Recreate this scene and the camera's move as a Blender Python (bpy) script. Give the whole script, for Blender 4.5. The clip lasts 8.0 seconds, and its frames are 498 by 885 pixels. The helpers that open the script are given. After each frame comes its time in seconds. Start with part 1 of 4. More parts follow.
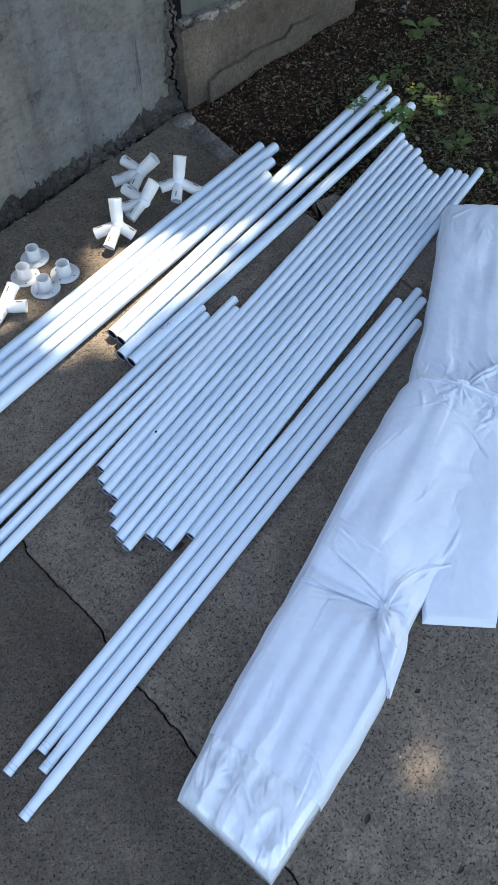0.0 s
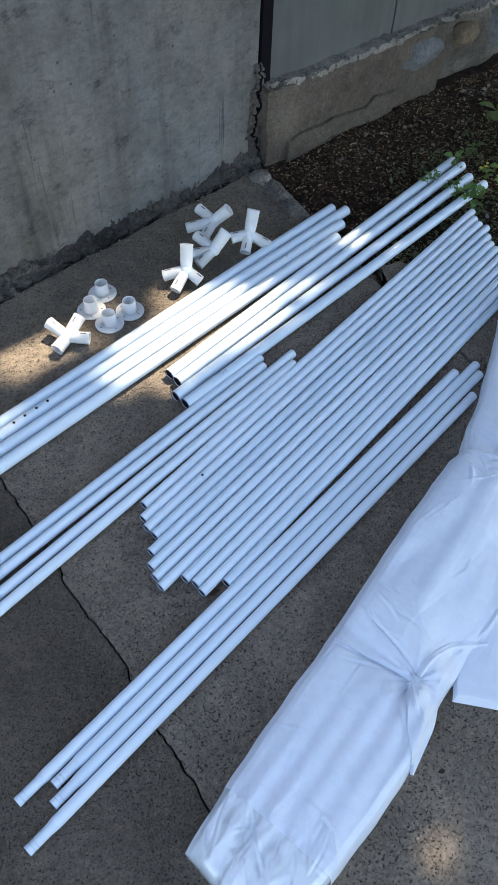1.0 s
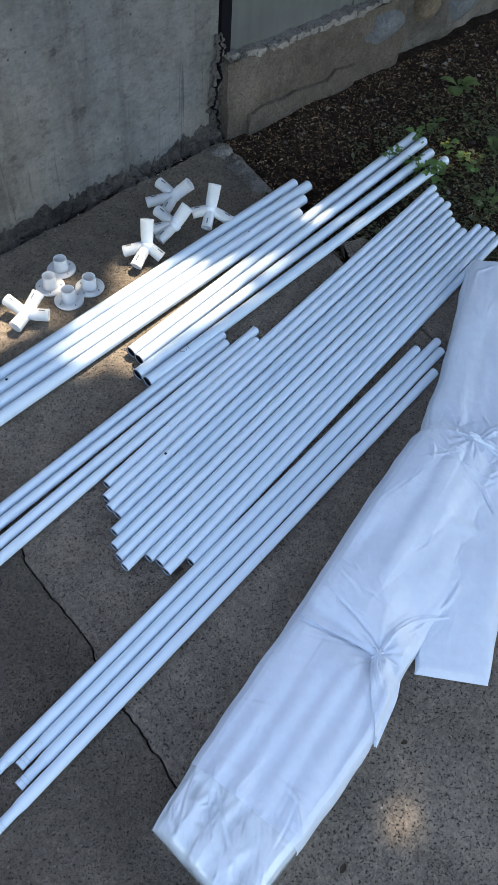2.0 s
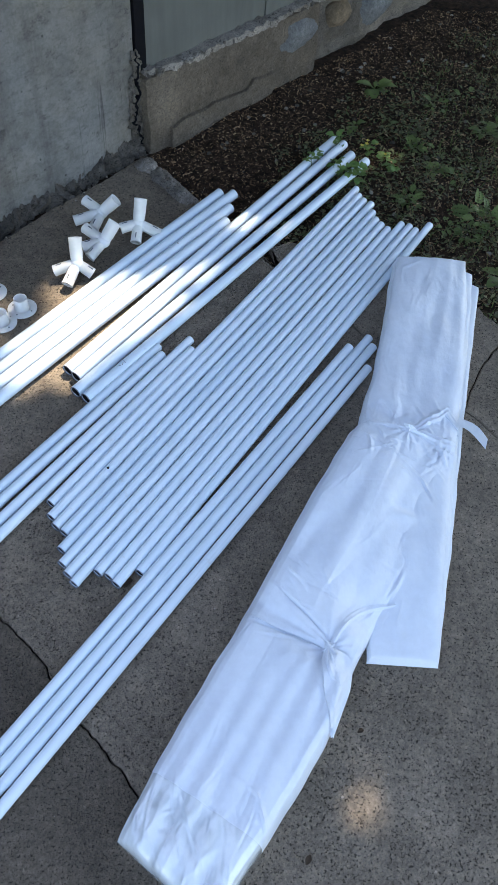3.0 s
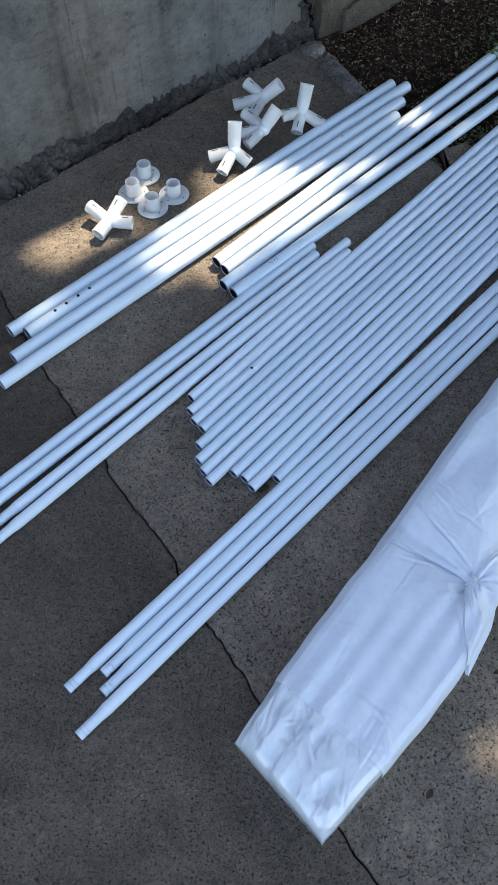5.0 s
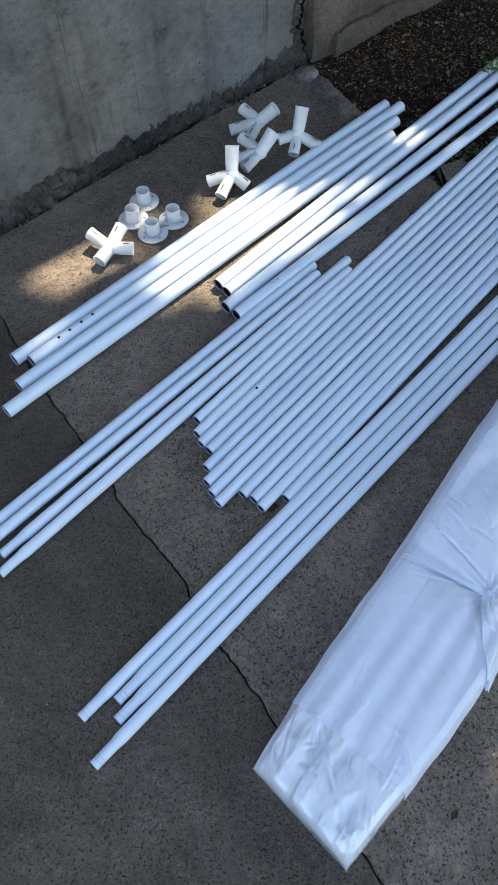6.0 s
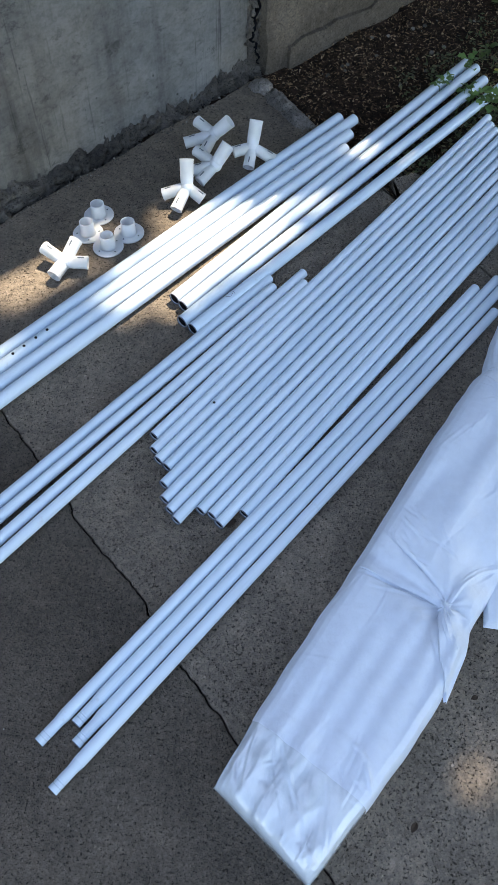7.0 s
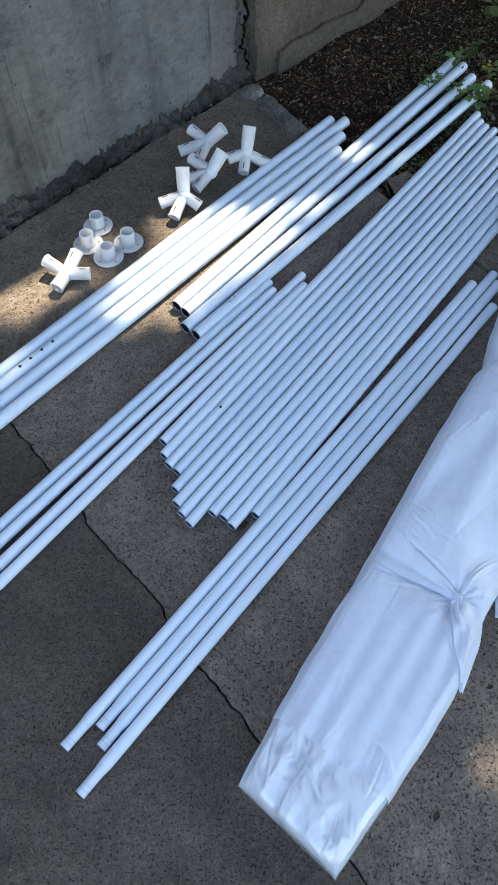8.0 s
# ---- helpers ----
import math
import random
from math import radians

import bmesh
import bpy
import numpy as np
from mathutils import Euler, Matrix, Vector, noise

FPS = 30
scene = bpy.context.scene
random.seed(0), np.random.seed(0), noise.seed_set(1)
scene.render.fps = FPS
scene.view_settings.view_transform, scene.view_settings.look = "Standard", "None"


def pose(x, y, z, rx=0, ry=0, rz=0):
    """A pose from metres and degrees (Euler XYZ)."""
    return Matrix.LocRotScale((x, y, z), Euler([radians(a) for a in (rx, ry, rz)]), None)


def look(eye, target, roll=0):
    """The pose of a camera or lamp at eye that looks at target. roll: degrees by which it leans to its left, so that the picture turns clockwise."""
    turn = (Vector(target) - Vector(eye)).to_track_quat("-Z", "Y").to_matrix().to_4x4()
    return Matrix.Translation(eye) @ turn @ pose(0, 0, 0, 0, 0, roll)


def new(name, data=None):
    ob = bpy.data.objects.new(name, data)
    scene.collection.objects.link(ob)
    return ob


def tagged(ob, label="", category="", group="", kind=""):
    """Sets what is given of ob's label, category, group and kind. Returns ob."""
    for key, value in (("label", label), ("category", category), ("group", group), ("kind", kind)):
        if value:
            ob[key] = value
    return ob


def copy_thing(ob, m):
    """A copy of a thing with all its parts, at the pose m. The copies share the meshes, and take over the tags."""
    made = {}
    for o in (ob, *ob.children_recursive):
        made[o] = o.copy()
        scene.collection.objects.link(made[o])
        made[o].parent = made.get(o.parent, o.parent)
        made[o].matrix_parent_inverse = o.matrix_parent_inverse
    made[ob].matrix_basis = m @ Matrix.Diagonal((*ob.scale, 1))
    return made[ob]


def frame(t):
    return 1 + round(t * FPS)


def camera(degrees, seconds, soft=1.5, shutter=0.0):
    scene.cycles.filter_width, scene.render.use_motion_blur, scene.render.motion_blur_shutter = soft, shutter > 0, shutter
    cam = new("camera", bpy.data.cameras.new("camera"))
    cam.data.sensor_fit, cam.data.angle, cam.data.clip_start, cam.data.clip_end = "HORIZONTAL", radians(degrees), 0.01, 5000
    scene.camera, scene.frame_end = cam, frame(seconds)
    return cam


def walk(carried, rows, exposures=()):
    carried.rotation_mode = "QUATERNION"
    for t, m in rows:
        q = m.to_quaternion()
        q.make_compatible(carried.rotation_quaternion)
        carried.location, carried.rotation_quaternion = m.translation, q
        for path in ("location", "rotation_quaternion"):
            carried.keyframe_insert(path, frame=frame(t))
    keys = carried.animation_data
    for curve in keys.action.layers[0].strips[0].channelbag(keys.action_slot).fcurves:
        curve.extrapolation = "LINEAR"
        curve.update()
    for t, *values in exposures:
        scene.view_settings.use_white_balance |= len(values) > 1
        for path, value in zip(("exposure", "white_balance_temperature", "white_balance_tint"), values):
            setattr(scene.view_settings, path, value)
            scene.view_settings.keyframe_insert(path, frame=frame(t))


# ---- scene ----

# camera and its walk
cam = camera(35.6, 8.0, soft=0.5)
PATH = [
    (0.0, 0.000, 0.000, 1.500, -0.00, -56.26, -0.44),
    (0.5, -0.009, -0.000, 1.491, 1.87, -55.41, 1.17),
    (1.0, -0.038, -0.003, 1.505, 4.03, -52.61, 2.70),
    (1.2, -0.049, 0.005, 1.503, 4.84, -52.76, 3.29),
    (2.3, -0.023, -0.000, 1.503, -2.26, -54.34, 6.49),
    (2.5, 0.008, -0.008, 1.502, 2.17, -53.66, 1.55),
    (3.0, 0.007, -0.016, 1.521, -5.52, -53.20, 5.46),
    (3.2, 0.030, -0.022, 1.515, -8.04, -53.57, 5.50),
    (3.5, 0.050, -0.011, 1.493, -8.58, -56.66, 1.45),
    (4.0, 0.013, -0.000, 1.432, -2.84, -58.76, 2.33),
    (4.5, -0.057, 0.011, 1.425, 0.43, -60.10, 5.06),
    (5.0, -0.084, 0.004, 1.419, 7.56, -59.27, 0.78),
    (5.2, -0.092, 0.004, 1.418, 9.33, -58.65, -0.65),
    (6.3, -0.091, -0.002, 1.404, 7.53, -57.34, -1.81),
    (6.5, -0.086, 0.012, 1.406, 4.06, -59.09, 1.32),
    (7.0, -0.077, 0.020, 1.417, 3.34, -57.09, 1.59),
    (7.5, -0.086, 0.011, 1.439, 1.02, -57.31, 4.03),
    (8.0, -0.097, 0.007, 1.439, 3.10, -56.98, -0.45),
]


def shot(x, y, z, yaw, pitch, roll):
    """Heading, then tilt, then lean about the line of sight."""
    return pose(x, y, z, 90 + pitch, 0, yaw) @ pose(0, 0, 0, 0, 0, roll)


walk(cam, [(t, shot(*row)) for t, *row in PATH], exposures=[(t, e + 0.49, 7650, 11) for t, e in ((0.0, 1.55), (1.0, 1.42), (2.5, 1.48), (3.5, 1.65), (4.0, 1.5), (4.5, 1.38), (5.0, 1.3), (6.5, 1.32), (7.0, 1.38), (8.0, 1.42))])

# sky and sun
TO_SUN = Vector((0.25, 0.42, 0.87)).normalized()
world = bpy.data.worlds.new("sky")
scene.world = world
world.use_nodes = True
wn = world.node_tree.nodes
sky = wn.new("ShaderNodeTexSky")
sky.sky_type = "NISHITA"
sky.sun_disc = False
sky.sun_elevation = math.asin(TO_SUN.z)
sky.sun_rotation = math.atan2(TO_SUN.x, TO_SUN.y)
wn["Background"].inputs["Strength"].default_value = 0.15
world.node_tree.links.new(sky.outputs[0], wn["Background"].inputs["Color"])
sun = new("sun", bpy.data.lights.new("sun", "SUN"))
sun.data.energy = 3.1
sun.data.angle = radians(0.8)
sun.data.color = (1.0, 0.93, 0.82)
sun.matrix_world = look(TO_SUN * 20, (0, 0, 0))


# ---- materials ----
def material(name, rough=0.6, metal=0.0, spec=0.5):
    m = bpy.data.materials.new(name)
    m.use_nodes = True
    b = m.node_tree.nodes["Principled BSDF"]
    b.inputs["Roughness"].default_value = rough
    b.inputs["Metallic"].default_value = metal
    b.inputs["Specular IOR Level"].default_value = spec
    return m, m.node_tree.nodes, m.node_tree.links, b


def coords(nodes, links, scale=(1, 1, 1), where="Object"):
    tc = nodes.new("ShaderNodeTexCoord")
    mp = nodes.new("ShaderNodeMapping")
    mp.inputs["Scale"].default_value = scale
    links.new(tc.outputs[where], mp.inputs["Vector"])
    return mp.outputs[0]


def noise_tex(nodes, links, vec, scale, detail=4, rough=0.6):
    n = nodes.new("ShaderNodeTexNoise")
    n.inputs["Scale"].default_value = scale
    n.inputs["Detail"].default_value = detail
    n.inputs["Roughness"].default_value = rough
    links.new(vec, n.inputs["Vector"])
    return n.outputs["Fac"]


def cells(nodes, links, vec, scale, feature="F1"):
    n = nodes.new("ShaderNodeTexVoronoi")
    n.feature = feature
    n.inputs["Scale"].default_value = scale
    links.new(vec, n.inputs["Vector"])
    return n


def ramp(nodes, links, fac, stops):
    r = nodes.new("ShaderNodeValToRGB")
    el = r.color_ramp.elements
    while len(el) < len(stops):
        el.new(0.5)
    for e, (p, c) in zip(el, stops):
        e.position = p
        e.color = (*c, 1) if len(c) == 3 else c
    links.new(fac, r.inputs["Fac"])
    return r.outputs["Color"]


def mix(nodes, links, fac, a, b, blend="MIX"):
    n = nodes.new("ShaderNodeMix")
    n.data_type = "RGBA"
    n.blend_type = blend
    for sock, val in ((n.inputs["Factor"], fac), (n.inputs["A"], a), (n.inputs["B"], b)):
        if isinstance(val, (int, float)):
            sock.default_value = val
        elif isinstance(val, tuple):
            sock.default_value = (*val, 1)
        else:
            links.new(val, sock)
    return n.outputs["Result"]


def bump(nodes, links, b, height, strength, distance, under=None):
    n = nodes.new("ShaderNodeBump")
    n.inputs["Strength"].default_value = strength
    n.inputs["Distance"].default_value = distance
    links.new(height, n.inputs["Height"])
    if under is not None:
        links.new(under, n.inputs["Normal"])
    links.new(n.outputs[0], b.inputs["Normal"])
    return n.outputs[0]


def grey(v, warm=0.0):
    return (v * (1 + warm), v, v * (1 - warm))


def n_colour(nodes, links, vec, scale):
    n = nodes.new("ShaderNodeTexNoise")
    n.inputs["Scale"].default_value = scale
    links.new(vec, n.inputs["Vector"])
    return n.outputs["Color"]


def make_concrete(name, dark, mid, light, warm, pits=1.0):
    """Weathered concrete: stains, sandy grain, pale grains and dark pits."""
    m, n, l, b = material(name, 0.9, 0, 0.25)
    v = coords(n, l)
    stain = noise_tex(n, l, v, 2.6, 7, 0.68)
    fine = noise_tex(n, l, v, 70, 5, 0.75)
    base = ramp(n, l, stain, [(0.3, grey(dark, warm)), (0.5, grey(mid, warm)), (0.7, grey(light, warm))])
    base = mix(n, l, 0.6, base, ramp(n, l, noise_tex(n, l, v, 11, 5, 0.7), [(0.32, grey(0.7)), (0.5, grey(1.0)), (0.68, grey(1.25, 0.03))]), "MULTIPLY")
    base = mix(n, l, 0.5, base, ramp(n, l, fine, [(0.32, grey(0.45)), (0.5, grey(0.97)), (0.68, grey(1.4))]), "MULTIPLY")
    grain = cells(n, l, v, 260)
    base = mix(n, l, 0.65, base, ramp(n, l, grain.outputs["Color"], [(0.0, grey(0.6)), (0.6, grey(1.0)), (0.93, grey(1.25, 0.03)), (1.0, grey(2.4))]), "MULTIPLY")
    hole = ramp(n, l, noise_tex(n, l, v, 210, 2, 0.6), [(0.33, grey(0.1)), (0.42, grey(1.0))])
    warp = mix(n, l, 0.012, v, n_colour(n, l, v, 60))
    for scale, edge_in, edge_out, low, high in ((75, 0.06, 0.16, 0.4, 0.46), (135, 0.08, 0.2, 0.41, 0.48), (38, 0.04, 0.08, 0.36, 0.42)):
        pit = cells(n, l, warp, scale)
        deep = ramp(n, l, pit.outputs["Distance"], [(edge_in, grey(0.12)), (edge_out, grey(1.0))])
        sparse = ramp(n, l, noise_tex(n, l, v, scale * 0.45, 3), [(low, grey(0.0)), (high, grey(1.0))])
        hole = mix(n, l, 1.0, hole, mix(n, l, 1.0, deep, sparse, "LIGHTEN"), "MULTIPLY")
    base = mix(n, l, 0.85 * pits, base, hole, "MULTIPLY")
    l.new(base, b.inputs["Base Color"])
    first = bump(n, l, b, grain.outputs["Distance"], 0.6, 0.003)
    second = bump(n, l, b, hole, 0.9 * pits, 0.004, first)
    bump(n, l, b, noise_tex(n, l, v, 16, 7, 0.75), 0.6, 0.012, second)
    return m


PAVING = make_concrete("pavement concrete", 0.112, 0.16, 0.228, 0.2)
# Near slab: darker concrete of its own, with shade also put into the colour.
NEAR_PAVING = make_concrete("darkened near pavement concrete", 0.06, 0.088, 0.125, 0.2)
RUBBLE = make_concrete("broken concrete", 0.12, 0.21, 0.33, 0.1, 0.9)
# Darker copy of the rubble; the far plinth's shade is in its colour.
SHADED_RUBBLE = make_concrete("shaded rubble masonry", 0.06, 0.12, 0.2, 0.14, 0.8)
# Mossy concrete; shadows at the fillet's foot are also put into its tones.
FILLET = make_concrete("mossy shadow-darkened fillet concrete", 0.03, 0.09, 0.18, 0.1, 1.0)
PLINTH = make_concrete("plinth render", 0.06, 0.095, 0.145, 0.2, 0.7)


def make_wall():
    """Cement render: damp streaks running down, mottling, trowel marks and small holes."""
    m, n, l, b = material("cement render", 0.85, 0, 0.3)
    v = coords(n, l)
    streak = noise_tex(n, l, coords(n, l, (7, 7, 0.8)), 1.3, 6, 0.65)
    blot = noise_tex(n, l, v, 4.5, 8, 0.7)
    base = ramp(n, l, blot, [(0.3, (0.105, 0.102, 0.093)), (0.5, (0.172, 0.168, 0.156)), (0.7, (0.228, 0.224, 0.21))])
    base = mix(n, l, 0.75, base, ramp(n, l, streak, [(0.34, grey(0.5)), (0.48, grey(0.95)), (0.75, grey(1.15))]), "MULTIPLY")
    tone = noise_tex(n, l, coords(n, l, (1.0, 1.0, 2.2)), 30, 7, 0.75)
    base = mix(n, l, 0.6, base, ramp(n, l, tone, [(0.32, grey(0.5)), (0.5, grey(1.0)), (0.7, grey(1.2))]), "MULTIPLY")
    base = mix(n, l, 0.3, base, ramp(n, l, noise_tex(n, l, v, 120, 4, 0.7), [(0.3, grey(0.55)), (0.7, grey(1.35))]), "MULTIPLY")
    tint = ramp(n, l, noise_tex(n, l, v, 2.1, 3), [(0.35, (0.86, 0.95, 1.08)), (0.65, (1.1, 1.0, 0.88))])
    base = mix(n, l, 0.5, base, tint, "MULTIPLY")
    drip = noise_tex(n, l, coords(n, l, (24, 24, 1.1)), 1.6, 5, 0.7)
    base = mix(n, l, 0.75, base, ramp(n, l, drip, [(0.28, grey(0.25)), (0.4, grey(1.0))]), "MULTIPLY")
    scuff = noise_tex(n, l, coords(n, l, (1.0, 1.0, 1.7)), 11, 9, 0.8)
    base = mix(n, l, 0.7, base, ramp(n, l, scuff, [(0.36, grey(0.35)), (0.44, grey(1.0))]), "MULTIPLY")
    speck = cells(n, l, v, 24)
    dot = ramp(n, l, speck.outputs["Distance"], [(0.06, grey(0.2)), (0.11, grey(1.0))])
    rare = ramp(n, l, noise_tex(n, l, v, 9, 2), [(0.5, grey(1.0)), (0.56, grey(0.0))])
    base = mix(n, l, 0.8, base, mix(n, l, 1.0, dot, rare, "LIGHTEN"), "MULTIPLY")
    l.new(base, b.inputs["Base Color"])
    first = bump(n, l, b, noise_tex(n, l, coords(n, l, (1, 1, 2.6)), 22, 9, 0.75), 0.6, 0.012)
    bump(n, l, b, noise_tex(n, l, v, 150, 3), 0.4, 0.002, first)
    return m


RENDER = make_wall()


def make_panel():
    m, n, l, b = material("grey panel paint", 0.5, 0, 0.4)
    v = coords(n, l)
    base = ramp(n, l, noise_tex(n, l, v, 2.2, 6, 0.6), [(0.3, (0.085, 0.09, 0.085)), (0.7, (0.14, 0.145, 0.135))])
    base = mix(n, l, 0.3, base, ramp(n, l, noise_tex(n, l, coords(n, l, (12, 12, 1)), 2, 5), [(0.35, grey(0.6)), (0.65, grey(1.25))]), "MULTIPLY")
    l.new(base, b.inputs["Base Color"])
    bump(n, l, b, noise_tex(n, l, v, 60, 4), 0.25, 0.002)
    return m


PANEL = make_panel()


def make_soil():
    m, n, l, b = material("dark garden soil", 1.0, 0, 0.15)
    v = coords(n, l)
    base = ramp(n, l, noise_tex(n, l, v, 45, 6, 0.7), [(0.35, (0.01, 0.006, 0.004)), (0.55, (0.034, 0.02, 0.013)), (0.75, (0.085, 0.052, 0.034))])
    base = mix(n, l, 0.5, base, ramp(n, l, noise_tex(n, l, v, 4, 3), [(0.3, grey(0.6)), (0.7, grey(1.4))]), "MULTIPLY")
    l.new(base, b.inputs["Base Color"])
    first = bump(n, l, b, noise_tex(n, l, v, 90, 6, 0.75), 1.0, 0.01)
    bump(n, l, b, cells(n, l, v, 130).outputs["Distance"], 0.6, 0.006, first)
    return m


SOIL = make_soil()


def make_scraps(name, stops, rough=0.85, spec=0.2):
    """One tint for each loose scrap or leaf."""
    m, n, l, b = material(name, rough, 0, spec)
    geo = n.new("ShaderNodeNewGeometry")
    base = ramp(n, l, geo.outputs["Random Per Island"], stops)
    v = coords(n, l)
    base = mix(n, l, 0.5, base, ramp(n, l, noise_tex(n, l, v, 160, 3), [(0.3, grey(0.6)), (0.7, grey(1.3))]), "MULTIPLY")
    l.new(base, b.inputs["Base Color"])
    return m


LITTER = make_scraps("dry litter", [(0.0, (0.03, 0.018, 0.011)), (0.45, (0.1, 0.06, 0.034)), (0.8, (0.24, 0.155, 0.09)), (1.0, (0.42, 0.31, 0.2))])
GRIT = make_scraps("grit", [(0.0, (0.05, 0.045, 0.04)), (0.7, (0.16, 0.15, 0.13)), (1.0, (0.35, 0.33, 0.3))])
COVER = make_scraps("small weed leaves", [(0.0, (0.05, 0.04, 0.026)), (0.4, (0.06, 0.07, 0.03)), (0.8, (0.075, 0.095, 0.035)), (1.0, (0.16, 0.15, 0.075))], 0.6, 0.4)
DRYGRASS = make_scraps("dry grass", [(0.0, (0.08, 0.065, 0.035)), (0.55, (0.2, 0.165, 0.09)), (0.75, (0.09, 0.13, 0.04)), (1.0, (0.07, 0.11, 0.03))], 0.8)


def make_leaf(name, a, c):
    m, n, l, b = material(name, 0.5, 0, 0.4)
    info = n.new("ShaderNodeObjectInfo")
    v = coords(n, l)
    base = ramp(n, l, info.outputs["Random"], [(0.0, a), (1.0, c)])
    base = mix(n, l, 0.5, base, ramp(n, l, noise_tex(n, l, v, 70, 4), [(0.3, grey(0.65)), (0.7, grey(1.25))]), "MULTIPLY")
    l.new(base, b.inputs["Base Color"])
    b.inputs["Transmission Weight"].default_value = 0.0
    bump(n, l, b, noise_tex(n, l, v, 120, 3), 0.4, 0.003)
    return m


LEAF = make_leaf("weed leaf", (0.055, 0.09, 0.024), (0.11, 0.155, 0.045))
# Leaf yellow with the sunlight put into the colour.
SUN_YELLOW = make_leaf("painted sunlit leaf yellow", (0.32, 0.29, 0.05), (0.5, 0.42, 0.08))
SHOOT = make_leaf("young shoot leaf", (0.075, 0.15, 0.035), (0.12, 0.21, 0.06))
CROWNLEAF = make_leaf("tree leaf", (0.04, 0.08, 0.02), (0.08, 0.12, 0.04))


def make_pipe():
    """Powder-coated white steel: satin, faint scuffs along the tube."""
    m, n, l, b = material("white powder coat", 0.36, 0, 0.5)
    info = n.new("ShaderNodeObjectInfo")
    v = coords(n, l, (3, 60, 60))
    # Bluish tones over a white coat: the sky's blue is in the colour.
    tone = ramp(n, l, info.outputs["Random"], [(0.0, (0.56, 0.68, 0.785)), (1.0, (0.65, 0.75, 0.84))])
    scuff = ramp(n, l, noise_tex(n, l, v, 2.0, 6, 0.7), [(0.25, grey(0.8)), (0.45, grey(1.0))])
    base = mix(n, l, 0.7, tone, scuff, "MULTIPLY")
    dirt = ramp(n, l, noise_tex(n, l, coords(n, l), 26, 7, 0.75), [(0.62, grey(1.0)), (0.75, grey(0.72, 0.1))])
    l.new(mix(n, l, 0.6, base, dirt, "MULTIPLY"), b.inputs["Base Color"])
    rr = ramp(n, l, noise_tex(n, l, v, 3.0, 4), [(0.3, grey(0.15)), (0.7, grey(0.27))])
    l.new(rr, b.inputs["Roughness"])
    bump(n, l, b, noise_tex(n, l, coords(n, l), 300, 2), 0.06, 0.0006)
    return m


PIPE = make_pipe()


def make_plain(name, colour, rough, spec=0.4, grain=120, metal=0.0):
    m, n, l, b = material(name, rough, metal, spec)
    v = coords(n, l)
    l.new(mix(n, l, 0.35, colour, ramp(n, l, noise_tex(n, l, v, grain, 4), [(0.3, grey(0.7)), (0.7, grey(1.2))]), "MULTIPLY"), b.inputs["Base Color"])
    return m


STEEL = make_plain("bare steel rim", (0.1, 0.12, 0.17), 0.5, 0.5, 200, 0.0)
# Grey for the shade in slots and screw holes, laid on uncut plastic.
SLOT = make_plain("shaded slot", (0.16, 0.19, 0.24), 0.8, 0.2)
# Flat black that stands in for shade in holes, slits and cracks.
HOLE_SHADE = make_plain("black for shaded hollows", (0.006, 0.006, 0.008), 0.9, 0.1)
INK = make_plain("pencil mark", (0.12, 0.12, 0.16), 0.8, 0.2)
STONE = make_concrete("blue-grey stone", 0.09, 0.13, 0.17, -0.05, 0.2)
BROWNSTONE = make_concrete("brown stone", 0.06, 0.1, 0.14, 0.3, 0.2)
BARK = make_plain("bark", (0.09, 0.07, 0.05), 0.9, 0.2, 30)
RUST = make_plain("rusty stain", (0.12, 0.06, 0.03), 0.9, 0.2, 50)


def make_plastic():
    """Milky translucent moulded plastic."""
    m, n, l, b = material("milky plastic", 0.38, 0, 0.5)
    v = coords(n, l)
    l.new(ramp(n, l, noise_tex(n, l, v, 30, 4), [(0.3, (0.72, 0.76, 0.81)), (0.7, (0.8, 0.83, 0.87))]), b.inputs["Base Color"])
    b.inputs["Subsurface Weight"].default_value = 0.85
    b.inputs["Subsurface Radius"].default_value = (0.02, 0.02, 0.022)
    b.inputs["Subsurface Scale"].default_value = 0.6
    return m


PLASTIC = make_plastic()


def make_cloth(name, rough, spec, weave, crumple):
    """Coated white fabric with a fine weave and soft creases."""
    m, n, l, b = material(name, rough, 0, spec)
    v = coords(n, l)
    base = ramp(n, l, noise_tex(n, l, v, 5, 5), [(0.3, (0.63, 0.7, 0.8)), (0.7, (0.71, 0.77, 0.855))])
    base = mix(n, l, 0.25, base, ramp(n, l, noise_tex(n, l, v, 60, 4), [(0.3, grey(0.85)), (0.7, grey(1.08))]), "MULTIPLY")
    l.new(base, b.inputs["Base Color"])
    w = n.new("ShaderNodeTexWave")
    w.inputs["Scale"].default_value = 180
    w.inputs["Distortion"].default_value = 0.6
    mp = n.new("ShaderNodeMapping")
    mp.inputs["Rotation"].default_value = (0, 0, radians(17))
    l.new(v, mp.inputs["Vector"])
    l.new(mp.outputs[0], w.inputs["Vector"])
    first = bump(n, l, b, w.outputs["Fac"], weave, 0.0008)
    mus = noise_tex(n, l, coords(n, l, (1, 0.6, 1)), 26, 5, 0.6)
    second = bump(n, l, b, mus, crumple * 0.6, 0.006, first)
    for scale, turn, depth in ((7.0, 35, 0.012), (15.0, -20, 0.007)):
        turned = n.new("ShaderNodeMapping")
        turned.inputs["Rotation"].default_value = (0, 0, radians(turn))
        turned.inputs["Scale"].default_value = (1, 0.45, 1)
        l.new(v, turned.inputs["Vector"])
        crease = n.new("ShaderNodeTexNoise")
        crease.noise_type = "RIDGED_MULTIFRACTAL"
        crease.inputs["Scale"].default_value = scale
